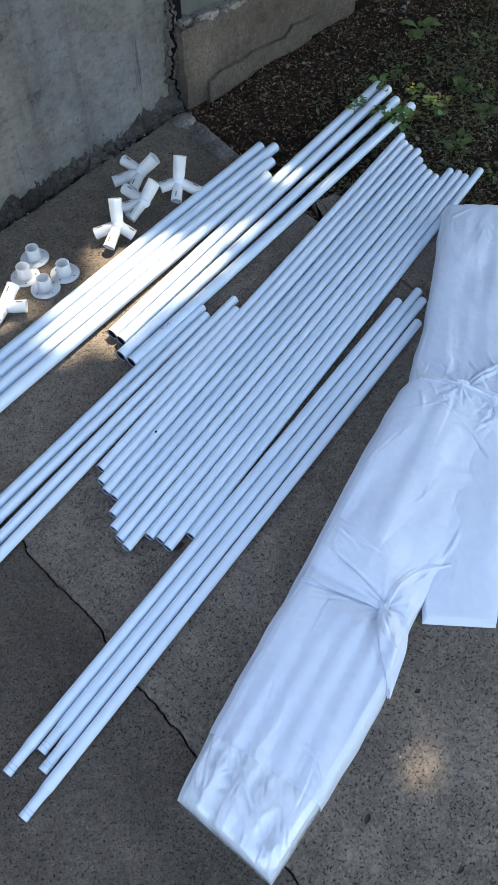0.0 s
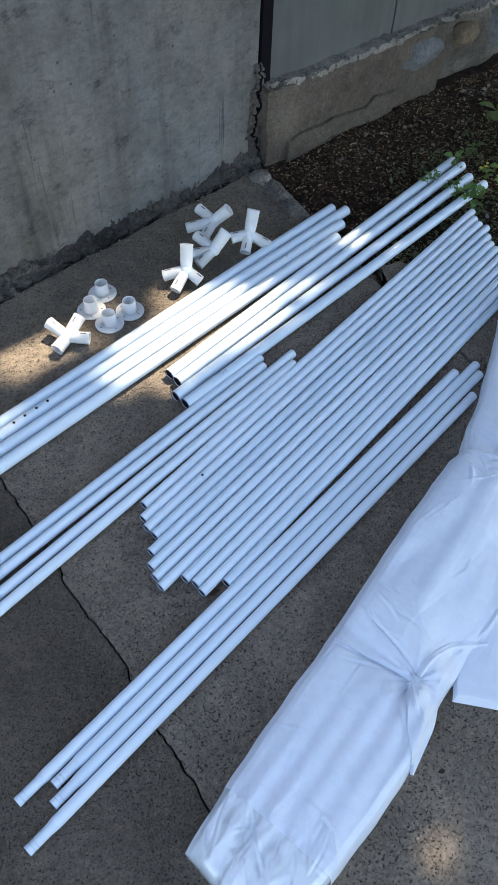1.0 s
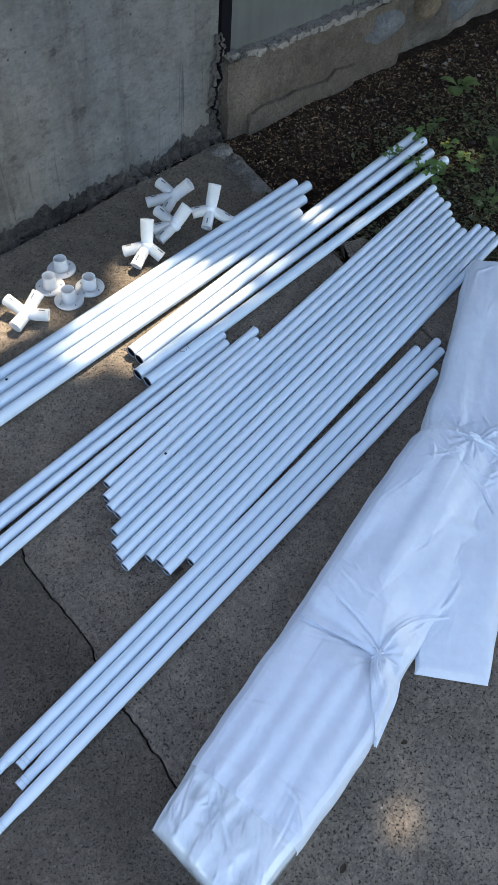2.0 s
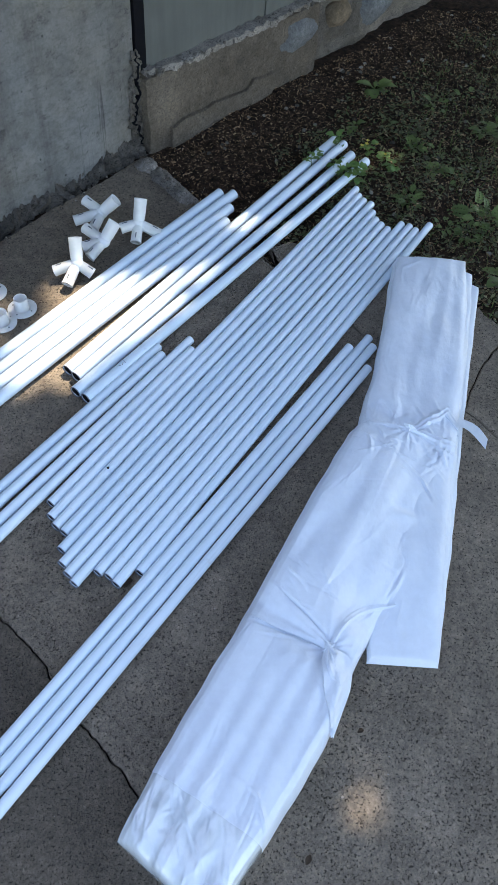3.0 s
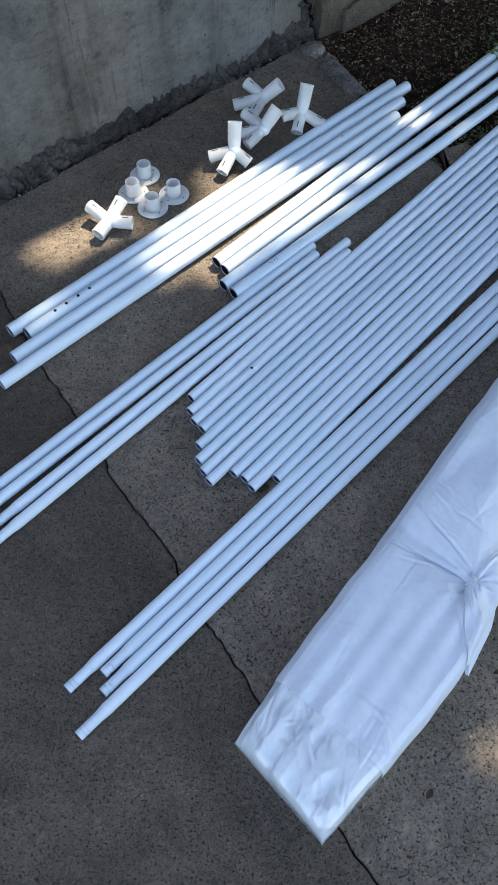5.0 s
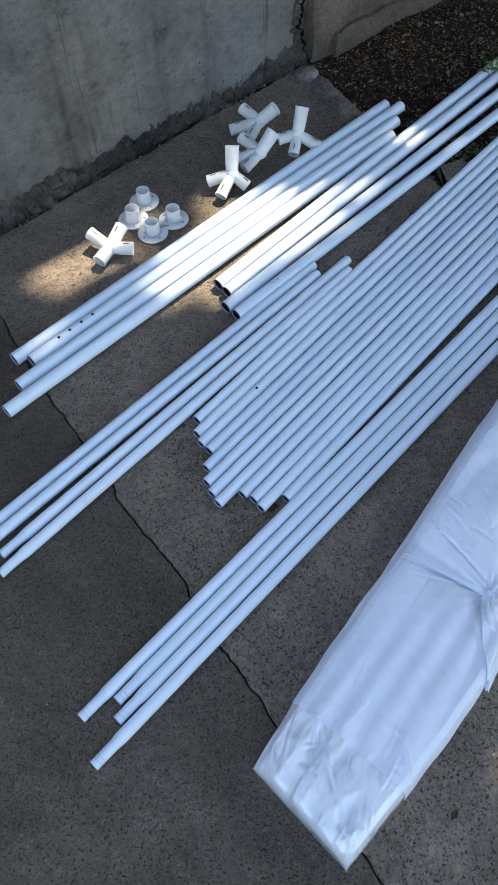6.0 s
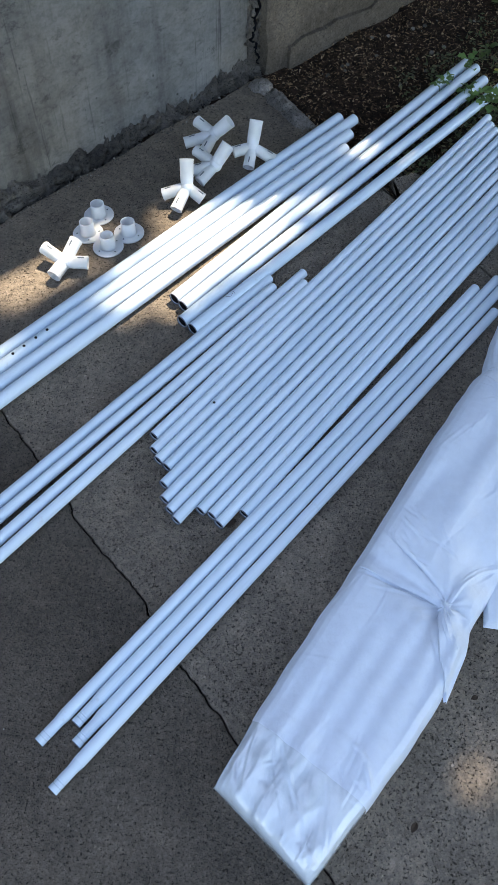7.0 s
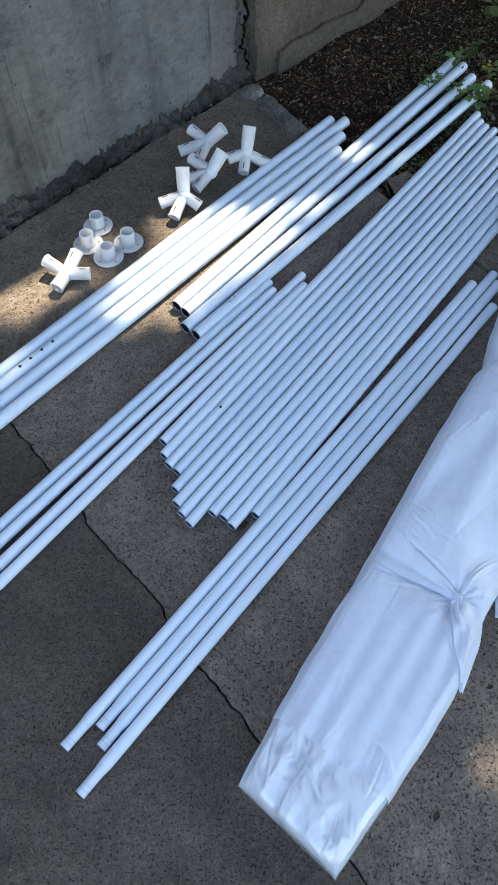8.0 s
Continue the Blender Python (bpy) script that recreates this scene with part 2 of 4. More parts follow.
        crease.inputs["Detail"].default_value = 2.0
        l.new(turned.outputs[0], crease.inputs["Vector"])
        second = bump(n, l, b, crease.outputs["Fac"], crumple, depth, second)
    return m


CLOTH = make_cloth("white coated fabric", 0.4, 0.45, 0.1, 0.85)
FILM = make_cloth("clear plastic film over fabric", 0.15, 1.0, 0.0, 0.75)
film_ramp = [n for n in FILM.node_tree.nodes if n.type == "VALTORGB"][0].color_ramp.elements
film_ramp[0].color, film_ramp[1].color = (0.42, 0.5, 0.58, 1), (0.74, 0.8, 0.86, 1)
film_shader = FILM.node_tree.nodes["Principled BSDF"]
film_shader.inputs["Coat Weight"].default_value = 1.0
film_shader.inputs["Coat Roughness"].default_value = 0.09


# ---- helpers for meshes ----
def part(name, bm, mat, parent=None, label=""):
    """Links a bmesh as one mesh object, under a thing or part if one is given."""
    me = bpy.data.meshes.new(name)
    bm.to_mesh(me)
    bm.free()
    me.materials.append(mat)
    ob = new(name, me)
    if parent is not None:
        ob.parent = parent
    return tagged(ob, label)


def shade(ob, angle=40):
    ob.data.polygons.foreach_set("use_smooth", [True] * len(ob.data.polygons))
    ob.data.set_sharp_from_angle(angle=radians(angle))
    return ob


def lathe(profile, segs=28, close=True):
    """Turns a profile of (x, radius) about the x axis; close joins its last ring to its first."""
    bm = bmesh.new()
    rings = []
    for x, r in profile:
        rings.append([bm.verts.new((x, r * math.cos(2 * math.pi * k / segs), r * math.sin(2 * math.pi * k / segs))) for k in range(segs)])
    pairs = list(zip(rings, rings[1:])) + ([(rings[-1], rings[0])] if close else [])
    for a, b in pairs:
        for k in range(segs):
            bm.faces.new((a[k], a[(k + 1) % segs], b[(k + 1) % segs], b[k]))
    bmesh.ops.recalc_face_normals(bm, faces=bm.faces)
    return bm


def from_arrays(name, verts, faces, mat, parent=None, label=""):
    me = bpy.data.meshes.new(name)
    me.from_pydata([tuple(v) for v in verts], [], faces)
    me.materials.append(mat)
    ob = new(name, me)
    if parent is not None:
        ob.parent = parent
    return tagged(ob, label)


def wobble(p, scale, amp):
    return amp * noise.fractal(Vector(p) * scale, 1.0, 2.0, 4)


# ---- the large structure: soil, pavement, walls ----
def graded(lo, hi, step, far):
    """Even steps from lo to hi, then ever wider ones out to the horizon."""
    mid = list(np.arange(lo, hi + 1e-6, step))
    out, s = [], step
    while not out or out[-1] < far:
        s *= 1.6
        out.append((out[-1] if out else hi) + s)
    return [lo - (o - hi) for o in reversed(out)] + mid + out


def build_ground():
    xs, ys = graded(-0.5, 2.6, 0.025, 120), graded(0.9, 4.2, 0.025, 120)
    verts = []
    for y in ys:
        for x in xs:
            z = -0.03
            if -0.6 < x < 2.7 and 0.8 < y < 4.3:
                z += 0.012 * noise.fractal(Vector((x * 5, y * 5, 0)), 1, 2, 4) + 0.012
            verts.append((x, y, z))
    w = len(xs)
    faces = [(j * w + i, j * w + i + 1, (j + 1) * w + i + 1, (j + 1) * w + i) for j in range(len(ys) - 1) for i in range(w - 1)]
    ob = from_arrays("ground", verts, faces, SOIL)
    shade(ob, 80)
    return tagged(ob, "dark bare garden soil beside the pavement", "ground", kind="structure")


build_ground()

# pavement: slabs run across the pipes; ALONG is the way of the joints
ALONG = Vector((0.66, -0.751, 0)).normalized()
ACROSS = Vector((0.751, 0.66, 0)).normalized()
pavement = tagged(new("pavement"), "weathered grey concrete pavement with cracked joints", "pavement", kind="structure")


def ragged(a, b, amp, seed, step=0.007):
    """A crack from a to b that wanders to either side."""
    a, b = Vector((*a, 0)), Vector((*b, 0))
    n = max(2, int((b - a).length / step))
    side = Vector((-(b - a).y, (b - a).x, 0)).normalized()
    pts = []
    for k in range(n + 1):
        p = a.lerp(b, k / n)
        e = min(1.0, k / 3, (n - k) / 3)
        off = amp * (noise.noise(Vector((p.x * 5 + seed, p.y * 5, seed))) + 0.4 * noise.noise(Vector((p.x * 28, p.y * 28 + seed, seed))) + 0.3 * noise.noise(Vector((p.x * 80, p.y * 80 + seed, seed))))
        pts.append(p + side * off * e)
    return pts


def chain(corners, amp, seed):
    """A ragged line through several corners."""
    out = []
    for a, b in zip(corners, corners[1:]):
        out += ragged(a, b, amp, seed)[:-1]
    return out + [Vector((*corners[-1], 0))]


def slab(outline, top=0.0, depth=0.09, shrink=0.0017):
    """A slab with this outline, its edge set back, chamfered and going down."""
    mid = sum(outline, Vector()) / len(outline)
    bm = bmesh.new()
    n = len(outline)
    inner, outer, low = [], [], []
    for k, p in enumerate(outline):
        tang = (outline[(k + 1) % n] - outline[k - 1]).normalized()
        side = Vector((tang.y, -tang.x, 0))
        w = max(0.0008, 0.0022 + 0.0035 * noise.noise(p * 31) + 0.002 * noise.noise(p * 90))
        inner.append(bm.verts.new(p - side * (shrink + w) + Vector((0, 0, top))))
        outer.append(bm.verts.new(p - side * shrink + Vector((0, 0, top - w * 0.9))))
        low.append(bm.verts.new(p - side * shrink + Vector((0, 0, top - depth))))
    bm.faces.new(inner)
    for a, b in ((inner, outer), (outer, low)):
        for k in range(n):
            bm.faces.new((a[k], b[k], b[(k + 1) % n], a[(k + 1) % n]))
    bmesh.ops.recalc_face_normals(bm, faces=bm.faces)
    bmesh.ops.triangulate(bm, faces=[f for f in bm.faces if len(f.verts) > 4])
    return bm


def line_at(across, along):
    p = ACROSS * across + ALONG * along
    return (p.x, p.y)


near_joint = chain([(-1.022, 1.363), (-0.913, 1.239), (-0.682, 0.966), (-0.486, 0.752), (-0.289, 0.529), (-0.116, 0.328), (0.065, 0.124), (0.3, -0.138), line_at(0.132, 3.0)], 0.012, 3.0)
far_joint = chain([line_at(1.32, -1.16), (0.211, 1.758), (0.404, 1.538), (0.464, 1.451), (0.681, 1.227), (0.805, 1.079), line_at(1.32, 3.0)], 0.01, 9.0)
cross_crack = chain([(0.676, 1.232), (0.7, 1.294), (0.76, 1.4), (0.834, 1.492), (0.845, 1.525)], 0.008, 5.0)
# the pavement's broken border against the soil
border_left = chain([(-0.26, 2.34), (-0.19, 2.27), (-0.05, 2.06), (0.02, 1.97), (0.12, 1.88), (0.172, 1.822)], 0.012, 21.0)
border_mid = chain([(0.19, 1.85), (0.26, 1.885), (0.32, 1.86), (0.45, 1.80), (0.6, 1.77), (0.79, 1.61), (0.845, 1.525)], 0.012, 25.0)
border_right = chain([(0.845, 1.525), (0.936, 1.43), (1.2, 1.22), (1.9, 0.72)], 0.015, 31.0)

q = lambda *p: [Vector((x, y, 0)) for x, y in p]
WALL_DIR = Vector((0.651, 0.759, 0)).normalized()
WALL_IN = Vector((-WALL_DIR.y, WALL_DIR.x, 0))
wall_at = lambda s, d=0.0: Vector((-0.231, 2.357, 0)) + WALL_DIR * s + WALL_IN * d
wall_a, wall_b = wall_at(-5.0, -0.05), wall_at(-0.03, -0.05)
wall_gap_near = chain([tuple(wall_a.to_2d()), (-1.022, 1.363)], 0.006, 41.0)
wall_gap_far = chain([(-1.022, 1.363), tuple(wall_b.to_2d())], 0.008, 43.0)
slabs = {
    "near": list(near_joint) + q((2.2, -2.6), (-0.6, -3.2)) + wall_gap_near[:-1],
    "middle": list(reversed(near_joint))[:-1] + wall_gap_far + border_left + [p for p in far_joint[1:]],
    "far_a": [p for p in reversed(far_joint) if 1.235 < p.y and p.y < 1.81] + border_mid[:-1] + list(reversed(cross_crack))[:-1],
    "far_b": list(cross_crack) + border_right[1:] + [p for p in reversed(far_joint) if p.y < 1.225],
}
for k, (key, line) in enumerate(slabs.items()):
    area = sum(a.x * b.y - a.y * b.x for a, b in zip(line, line[1:] + line[:1]))
    if area < 0:
        line = list(reversed(line))
    part("slab", slab(line, top=(0.0, -0.0015, 0.003, -0.002)[k]), NEAR_PAVING if key == "near" else PAVING, pavement)


def wall_block(name, s0, s1, d0, d1, z0, z1, mat, label, category="wall", rough=0.0, direction=WALL_DIR, origin=None, step=0.03):
    """A wall between two places along its line, with a slightly uneven face."""
    o = Vector((-0.231, 2.357, 0)) if origin is None else Vector(origin)
    inn = Vector((-direction.y, direction.x, 0))
    nu = max(1, int((s1 - s0) / step)) if rough else 1
    nz = max(1, int((z1 - z0) / step)) if rough else 1
    bm = bmesh.new()
    front = [[None] * (nz + 1) for _ in range(nu + 1)]
    for i in range(nu + 1):
        for j in range(nz + 1):
            p = o + direction * (s0 + (s1 - s0) * i / nu) + Vector((0, 0, z0 + (z1 - z0) * j / nz))
            dd = d0 + wobble(p, 4, rough) + wobble(p, 17, rough * 0.5)
            front[i][j] = bm.verts.new(p + inn * dd)
    for i in range(nu):
        for j in range(nz):
            bm.faces.new((front[i][j], front[i + 1][j], front[i + 1][j + 1], front[i][j + 1]))
    edge = [f for f in bm.edges if f.is_boundary]
    ext = bmesh.ops.extrude_edge_only(bm, edges=edge)
    for v in [g for g in ext["geom"] if isinstance(g, bmesh.types.BMVert)]:
        s = (v.co - o).dot(direction)
        v.co = o + direction * s + inn * d1 + Vector((0, 0, v.co.z))
    back = [e for e in bm.edges if e.is_boundary]
    bmesh.ops.edgeloop_fill(bm, edges=back)
    bmesh.ops.recalc_face_normals(bm, faces=bm.faces)
    ob = part(name, bm, mat)
    shade(ob, 35)
    return tagged(ob, label, category, kind="structure")


wall_block("wall_west", -6.0, 0.0, 0.0, 0.3, -0.1, 1.25, RENDER, "grey cement-rendered wall with dark damp streaks", rough=0.0025)

# rough skirting of concrete at the wall's foot
def footing(s0, s1):
    bm = bmesh.new()
    n, m = int((s1 - s0) / 0.005), 16
    rows = []
    for i in range(n + 1):
        s = s0 + (s1 - s0) * i / n
        row = []
        for j in range(m + 1):
            a = j / m
            p = wall_at(s)
            depth = (0.034 + 0.012 * noise.noise(p * 5)) * (1 - a ** 1.6) + 0.002
            z = -0.03 + (0.07 + 0.022 * noise.noise(p * 4.2)) * a ** 0.8
            lump = abs(noise.noise(Vector((p.x, p.y, z)) * 30)) + 0.6 * abs(noise.noise(Vector((p.x, p.y, z)) * 75))
            off = wobble((p.x, p.y, z), 8, 0.01) + 0.045 * lump * (1 - 0.5 * a) - 0.017
            row.append(bm.verts.new(wall_at(s, -depth - off) + Vector((0, 0, z + off * 0.8))))
        row.append(bm.verts.new(wall_at(s, 0.02) + Vector((0, 0, 0.066))))
        rows.append(row)
    for a, b in zip(rows, rows[1:]):
        for j in range(m + 1):
            bm.faces.new((a[j], b[j], b[j + 1], a[j + 1]))
    bmesh.ops.recalc_face_normals(bm, faces=bm.faces)
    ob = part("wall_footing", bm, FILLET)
    shade(ob, 50)
    return tagged(ob, "crumbling concrete fillet along the wall's foot", "footing", kind="structure")


footing(-3.0, -0.0)

RIGHT_DIR = Vector((0.7026, 0.7116, 0))
RIGHT_O = (-0.2, 2.328, 0)
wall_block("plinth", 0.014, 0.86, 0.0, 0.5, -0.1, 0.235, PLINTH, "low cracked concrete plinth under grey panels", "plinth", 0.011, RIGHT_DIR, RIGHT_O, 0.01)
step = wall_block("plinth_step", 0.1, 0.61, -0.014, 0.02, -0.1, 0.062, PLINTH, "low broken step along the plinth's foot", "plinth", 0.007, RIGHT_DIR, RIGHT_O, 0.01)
for v in step.data.vertices:
    if v.co.z > 0:
        v.co.z += wobble(v.co, 12, 0.02) + 0.03 * ((v.co - Vector(RIGHT_O)).dot(RIGHT_DIR) - 0.45)
wall_block("plinth_far", 0.862, 6.0, 0.05, 0.5, -0.1, 0.235, SHADED_RUBBLE, "rubble stone plinth under grey panels", "plinth", 0.03, RIGHT_DIR, RIGHT_O, 0.015)
ledge = wall_block("ledge", 0.03, 4.0, -0.002, 0.4, 0.2355, 0.252, RUBBLE, "chipped mortar ledge on the plinth", "ledge", 0.022, RIGHT_DIR, RIGHT_O, 0.008)
for v in ledge.data.vertices:
    v.co.z += wobble(v.co, 26, 0.012) + wobble(v.co, 70, 0.006)
panels = tagged(new("wall_north"), "dark grey painted wall panels with a narrow seam", "wall", kind="structure")
for s0, s1 in ((0.045, 0.592), (0.6, 1.4), (1.408, 2.3), (2.308, 6.0)):
    ob = wall_block("panel", s0, s1, 0.04, 0.12, 0.25, 2.2, PANEL, "", "", 0.0015, RIGHT_DIR, RIGHT_O, 0.06)
    ob.parent = panels
    for key in ("category", "kind", "label"):
        if key in ob:
            del ob[key]
# Black strip added at the first panel's edge for the slit's shade.
slit_strip = wall_block("slit_shade", 0.006, 0.0445, 0.036, 0.125, 0.25, 2.2, HOLE_SHADE, "", "", 0.0, RIGHT_DIR, RIGHT_O)
slit_strip.parent = panels
for key in ("category", "kind"):
    if key in slit_strip:
        del slit_strip[key]
# Black backing added behind the panels to keep the slit dark.
wall_block("slit_backing", -0.02, 6.0, 0.13, 0.3, -0.1, 2.2, HOLE_SHADE, "black backing behind the panels for the slit's shade", "wall", 0.0, RIGHT_DIR, RIGHT_O)


corner_mortar = wall_block("corner_mortar", -0.032, 0.012, -0.004, 0.05, -0.05, 0.27, FILLET, "crumbling mortar at the wall's corner", "mortar", 0.016, WALL_DIR, None, 0.006)


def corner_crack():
    """A jagged black strip up the corner for the shade in its crack, with crumbs of mortar along both its lips."""
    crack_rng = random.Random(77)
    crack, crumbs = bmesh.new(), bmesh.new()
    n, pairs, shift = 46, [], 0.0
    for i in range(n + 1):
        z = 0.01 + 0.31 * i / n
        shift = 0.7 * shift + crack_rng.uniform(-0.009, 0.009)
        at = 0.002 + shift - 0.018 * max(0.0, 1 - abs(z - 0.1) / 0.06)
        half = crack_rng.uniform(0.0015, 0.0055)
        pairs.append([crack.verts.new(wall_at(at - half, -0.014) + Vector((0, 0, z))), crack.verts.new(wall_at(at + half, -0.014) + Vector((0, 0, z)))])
        for _ in range(5):
            away = crack_rng.choice((-1, 1)) * crack_rng.uniform(0.006, 0.026 if z < 0.25 else 0.01)
            r = crack_rng.uniform(0.003, 0.009)
            ball = bmesh.ops.create_icosphere(crumbs, subdivisions=1, radius=r)
            spot = wall_at(at + away, -0.007) + Vector((0, 0, z + crack_rng.uniform(-0.004, 0.004)))
            for v in ball["verts"]:
                v.co = spot + v.co * crack_rng.uniform(0.6, 1.3)
    for k in range(170):
        along = crack_rng.uniform(0.02, 1.2)
        spot = Vector(RIGHT_O) + RIGHT_DIR * along + Vector((RIGHT_DIR.y, -RIGHT_DIR.x, 0)) * crack_rng.uniform(-0.03, 0.006)
        r = crack_rng.uniform(0.003, 0.008)
        ball = bmesh.ops.create_icosphere(crumbs, subdivisions=1, radius=r)
        for v in ball["verts"]:
            v.co = spot + Vector((0, 0, 0.246 + crack_rng.uniform(-0.006, 0.004))) + v.co * crack_rng.uniform(0.6, 1.3)
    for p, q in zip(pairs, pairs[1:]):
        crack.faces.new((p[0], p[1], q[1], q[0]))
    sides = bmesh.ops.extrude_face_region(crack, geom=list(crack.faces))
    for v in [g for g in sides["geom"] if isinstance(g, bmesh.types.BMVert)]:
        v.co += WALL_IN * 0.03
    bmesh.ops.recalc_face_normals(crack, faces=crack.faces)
    part("crack", crack, HOLE_SHADE, corner_mortar, "jagged black strip for the shade in a crack")
    part("mortar_crumbs", crumbs, FILLET, corner_mortar, "loose crumbs of mortar")


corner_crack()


def rubble_edge():
    """A rough strip of broken concrete along the pavement's border."""
    a, b = Vector((-0.215, 2.275, 0)), Vector((-0.02, 2.02, 0))
    way = (b - a).normalized()
    side = Vector((-way.y, way.x, 0))
    n, m = 70, 22
    verts, faces = [], []
    for i in range(n + 1):
        for j in range(m + 1):
            v = j / m * 2 - 1
            p = a.lerp(b, i / n)
            w = 0.042 + wobble(p, 9, 0.014)
            p = p + side * v * w
            e = max(0.0, 1 - v ** 4) * min(1.0, i / 4, (n - i) / 4)
            z = -0.02 + e * (0.026 + wobble(p, 14, 0.012) + wobble(p, 50, 0.009))
            verts.append((p.x, p.y, z))
    faces = [(i * (m + 1) + j, i * (m + 1) + j + 1, (i + 1) * (m + 1) + j + 1, (i + 1) * (m + 1) + j) for i in range(n) for j in range(m)]
    ob = from_arrays("rubble_edge", verts, faces, RUBBLE)
    shade(ob, 40)
    return tagged(ob, "rough broken concrete strip along the soil", "rubble", kind="structure")


rubble_edge()


def boulder(name, at, size, mat, label, seed):
    bm = bmesh.new()
    bmesh.ops.create_icosphere(bm, subdivisions=4, radius=1)
    for v in bm.verts:
        k = 1 + 0.16 * noise.fractal(v.co * 1.6 + Vector((seed, 0, 0)), 1, 2, 4)
        v.co = Vector((v.co.x * size[0], v.co.y * size[1], v.co.z * size[2])) * k
    ob = part(name, bm, mat)
    ob.matrix_world = pose(*at, 0, 0, 45)
    shade(ob, 60)
    return tagged(ob, label, "stone")


right_at = lambda s, d, z: tuple(Vector(RIGHT_O) + RIGHT_DIR * s + Vector((-RIGHT_DIR.y, RIGHT_DIR.x, 0)) * d + Vector((0, 0, z)))
boulder("stone", right_at(0.74, 0.02, 0.15), (0.125, 0.035, 0.06), STONE, "blue-grey rubble stone set in the plinth", 1.0)
boulder("stone", right_at(1.03, 0.06, 0.13), (0.075, 0.05, 0.055), BROWNSTONE, "rounded brown stone in the plinth", 7.0)
boulder("stone", right_at(1.27, 0.06, 0.11), (0.13, 0.05, 0.09), STONE, "grey rubble stone set in the plinth", 13.0)
boulder("stone", (-0.2, 2.25, -0.008), (0.04, 0.035, 0.025), RUBBLE, "broken lump of concrete at the pavement's corner", 17.0)

# ---- poles ----
def tube_profile(length, r, wall=0.0012, start=0.0):
    return [(start, r - 0.0004), (start + 0.0006, r), (length - 0.0008, r), (length, r - 0.0006), (length, r - wall), (start, r - wall)]


def plain_pole(length, r):
    bm = lathe(tube_profile(length, r))
    ob = part("tent_pole", bm, PIPE)
    shade(ob, 35)
    lip = part("rim", lathe([(-0.0006, r - 0.0001), (0.0012, r + 0.0001), (0.0012, r - 0.0014), (-0.0006, r - 0.0014)]), STEEL, ob, "bare grey cut edge")
    # Black disc near the mouth stands in for the tube's inner shade.
    cap = part("inside", lathe([(0.003, r - 0.0013), (0.0036, r - 0.0013), (0.0036, 0.0002), (0.003, 0.0002)], 20), HOLE_SHADE, ob, "black disc for the shade inside")
    return ob


def crimped_pole(length, r):
    bm = lathe(tube_profile(length, r, start=0.06))
    ob = part("tent_pole", bm, PIPE)
    shade(ob, 35)
    s = r * 0.84
    prof = [(0.0, s - 0.0006), (0.0008, s), (0.010, s), (0.0115, s - 0.0011), (0.013, s), (0.018, s), (0.0195, s - 0.0011), (0.021, s),
            (0.046, s), (0.0605, r - 0.0002), (0.0605, s - 0.0025), (0.0, s - 0.0016)]
    tip = part("crimped_end", lathe(prof), PIPE, ob, "narrowed end with two pressed rings")
    shade(tip, 30)
    part("rim", lathe([(-0.0005, s - 0.0004), (0.0004, s - 0.0003), (0.0004, s - 0.0016), (-0.0005, s - 0.0016)]), STEEL, tip)
    return ob


def lay(first, rows, r, group, label):
    """Lays copies of a pole on the pavement: place of the near end and heading."""
    out = []
    for k, (x, y, a) in enumerate(rows):
        m = pose(x, y, r + 0.0005, 0, 0, a) @ pose(0, 0, 0, random.uniform(0, 360), 0, 0)
        if k == 0:
            first.matrix_world = m
            ob = first
        else:
            ob = copy_thing(first, m)
        out.append(tagged(ob, label, "pole", group))
    return out


A = [
    (-0.440, 0.282, 54.11), (-0.383, 0.318, 54.11), (-0.376, 0.285, 54.11), (-0.400, 0.208, 54.03),
]
C = [
    (-0.337, 0.924, 55.96), (-0.332, 0.888, 55.96), (-0.319, 0.864, 55.96), (-0.299, 0.849, 55.87),
    (-0.299, 0.806, 55.84), (-0.293, 0.771, 55.84), (-0.279, 0.747, 55.84), (-0.263, 0.726, 55.79),
    (-0.216, 0.752, 55.79), (-0.192, 0.743, 55.79), (-0.175, 0.725, 55.79), (-0.127, 0.753, 55.77),
]
G = [
    (-0.779, 1.042, 51.86), (-0.737, 1.041, 51.76), (-0.748, 0.969, 51.85), (-0.755, 0.898, 52.10),
]
E = [
    (-0.346, 1.324, 54.29), (-0.322, 1.302, 54.02), (-0.318, 1.252, 53.15), (-0.290, 1.231, 52.19),
]
D = [
    (-0.765, 0.549, 53.40), (-0.752, 0.520, 53.49), (-0.668, 0.567, 54.25), (-0.659, 0.528, 54.52),
]
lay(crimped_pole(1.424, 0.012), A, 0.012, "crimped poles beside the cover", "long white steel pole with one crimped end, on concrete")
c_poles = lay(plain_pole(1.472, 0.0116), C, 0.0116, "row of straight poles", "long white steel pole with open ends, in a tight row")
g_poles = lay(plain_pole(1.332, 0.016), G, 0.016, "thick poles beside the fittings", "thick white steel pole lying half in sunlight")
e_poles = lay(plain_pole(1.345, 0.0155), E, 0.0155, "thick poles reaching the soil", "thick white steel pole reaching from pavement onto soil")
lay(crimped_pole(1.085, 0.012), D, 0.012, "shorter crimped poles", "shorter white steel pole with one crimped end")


def drill(pole, places, r, size):
    """Black discs on the top of a pole, for the shade in round drilled holes."""
    for x, y in places:
        bm = bmesh.new()
        bmesh.ops.create_cone(bm, cap_ends=True, segments=16, radius1=size, radius2=size, depth=0.002)
        ob = part("drilled_hole", bm, HOLE_SHADE, pole, "small black drilled hole")
        ob.matrix_parent_inverse = pole.matrix_world.inverted()
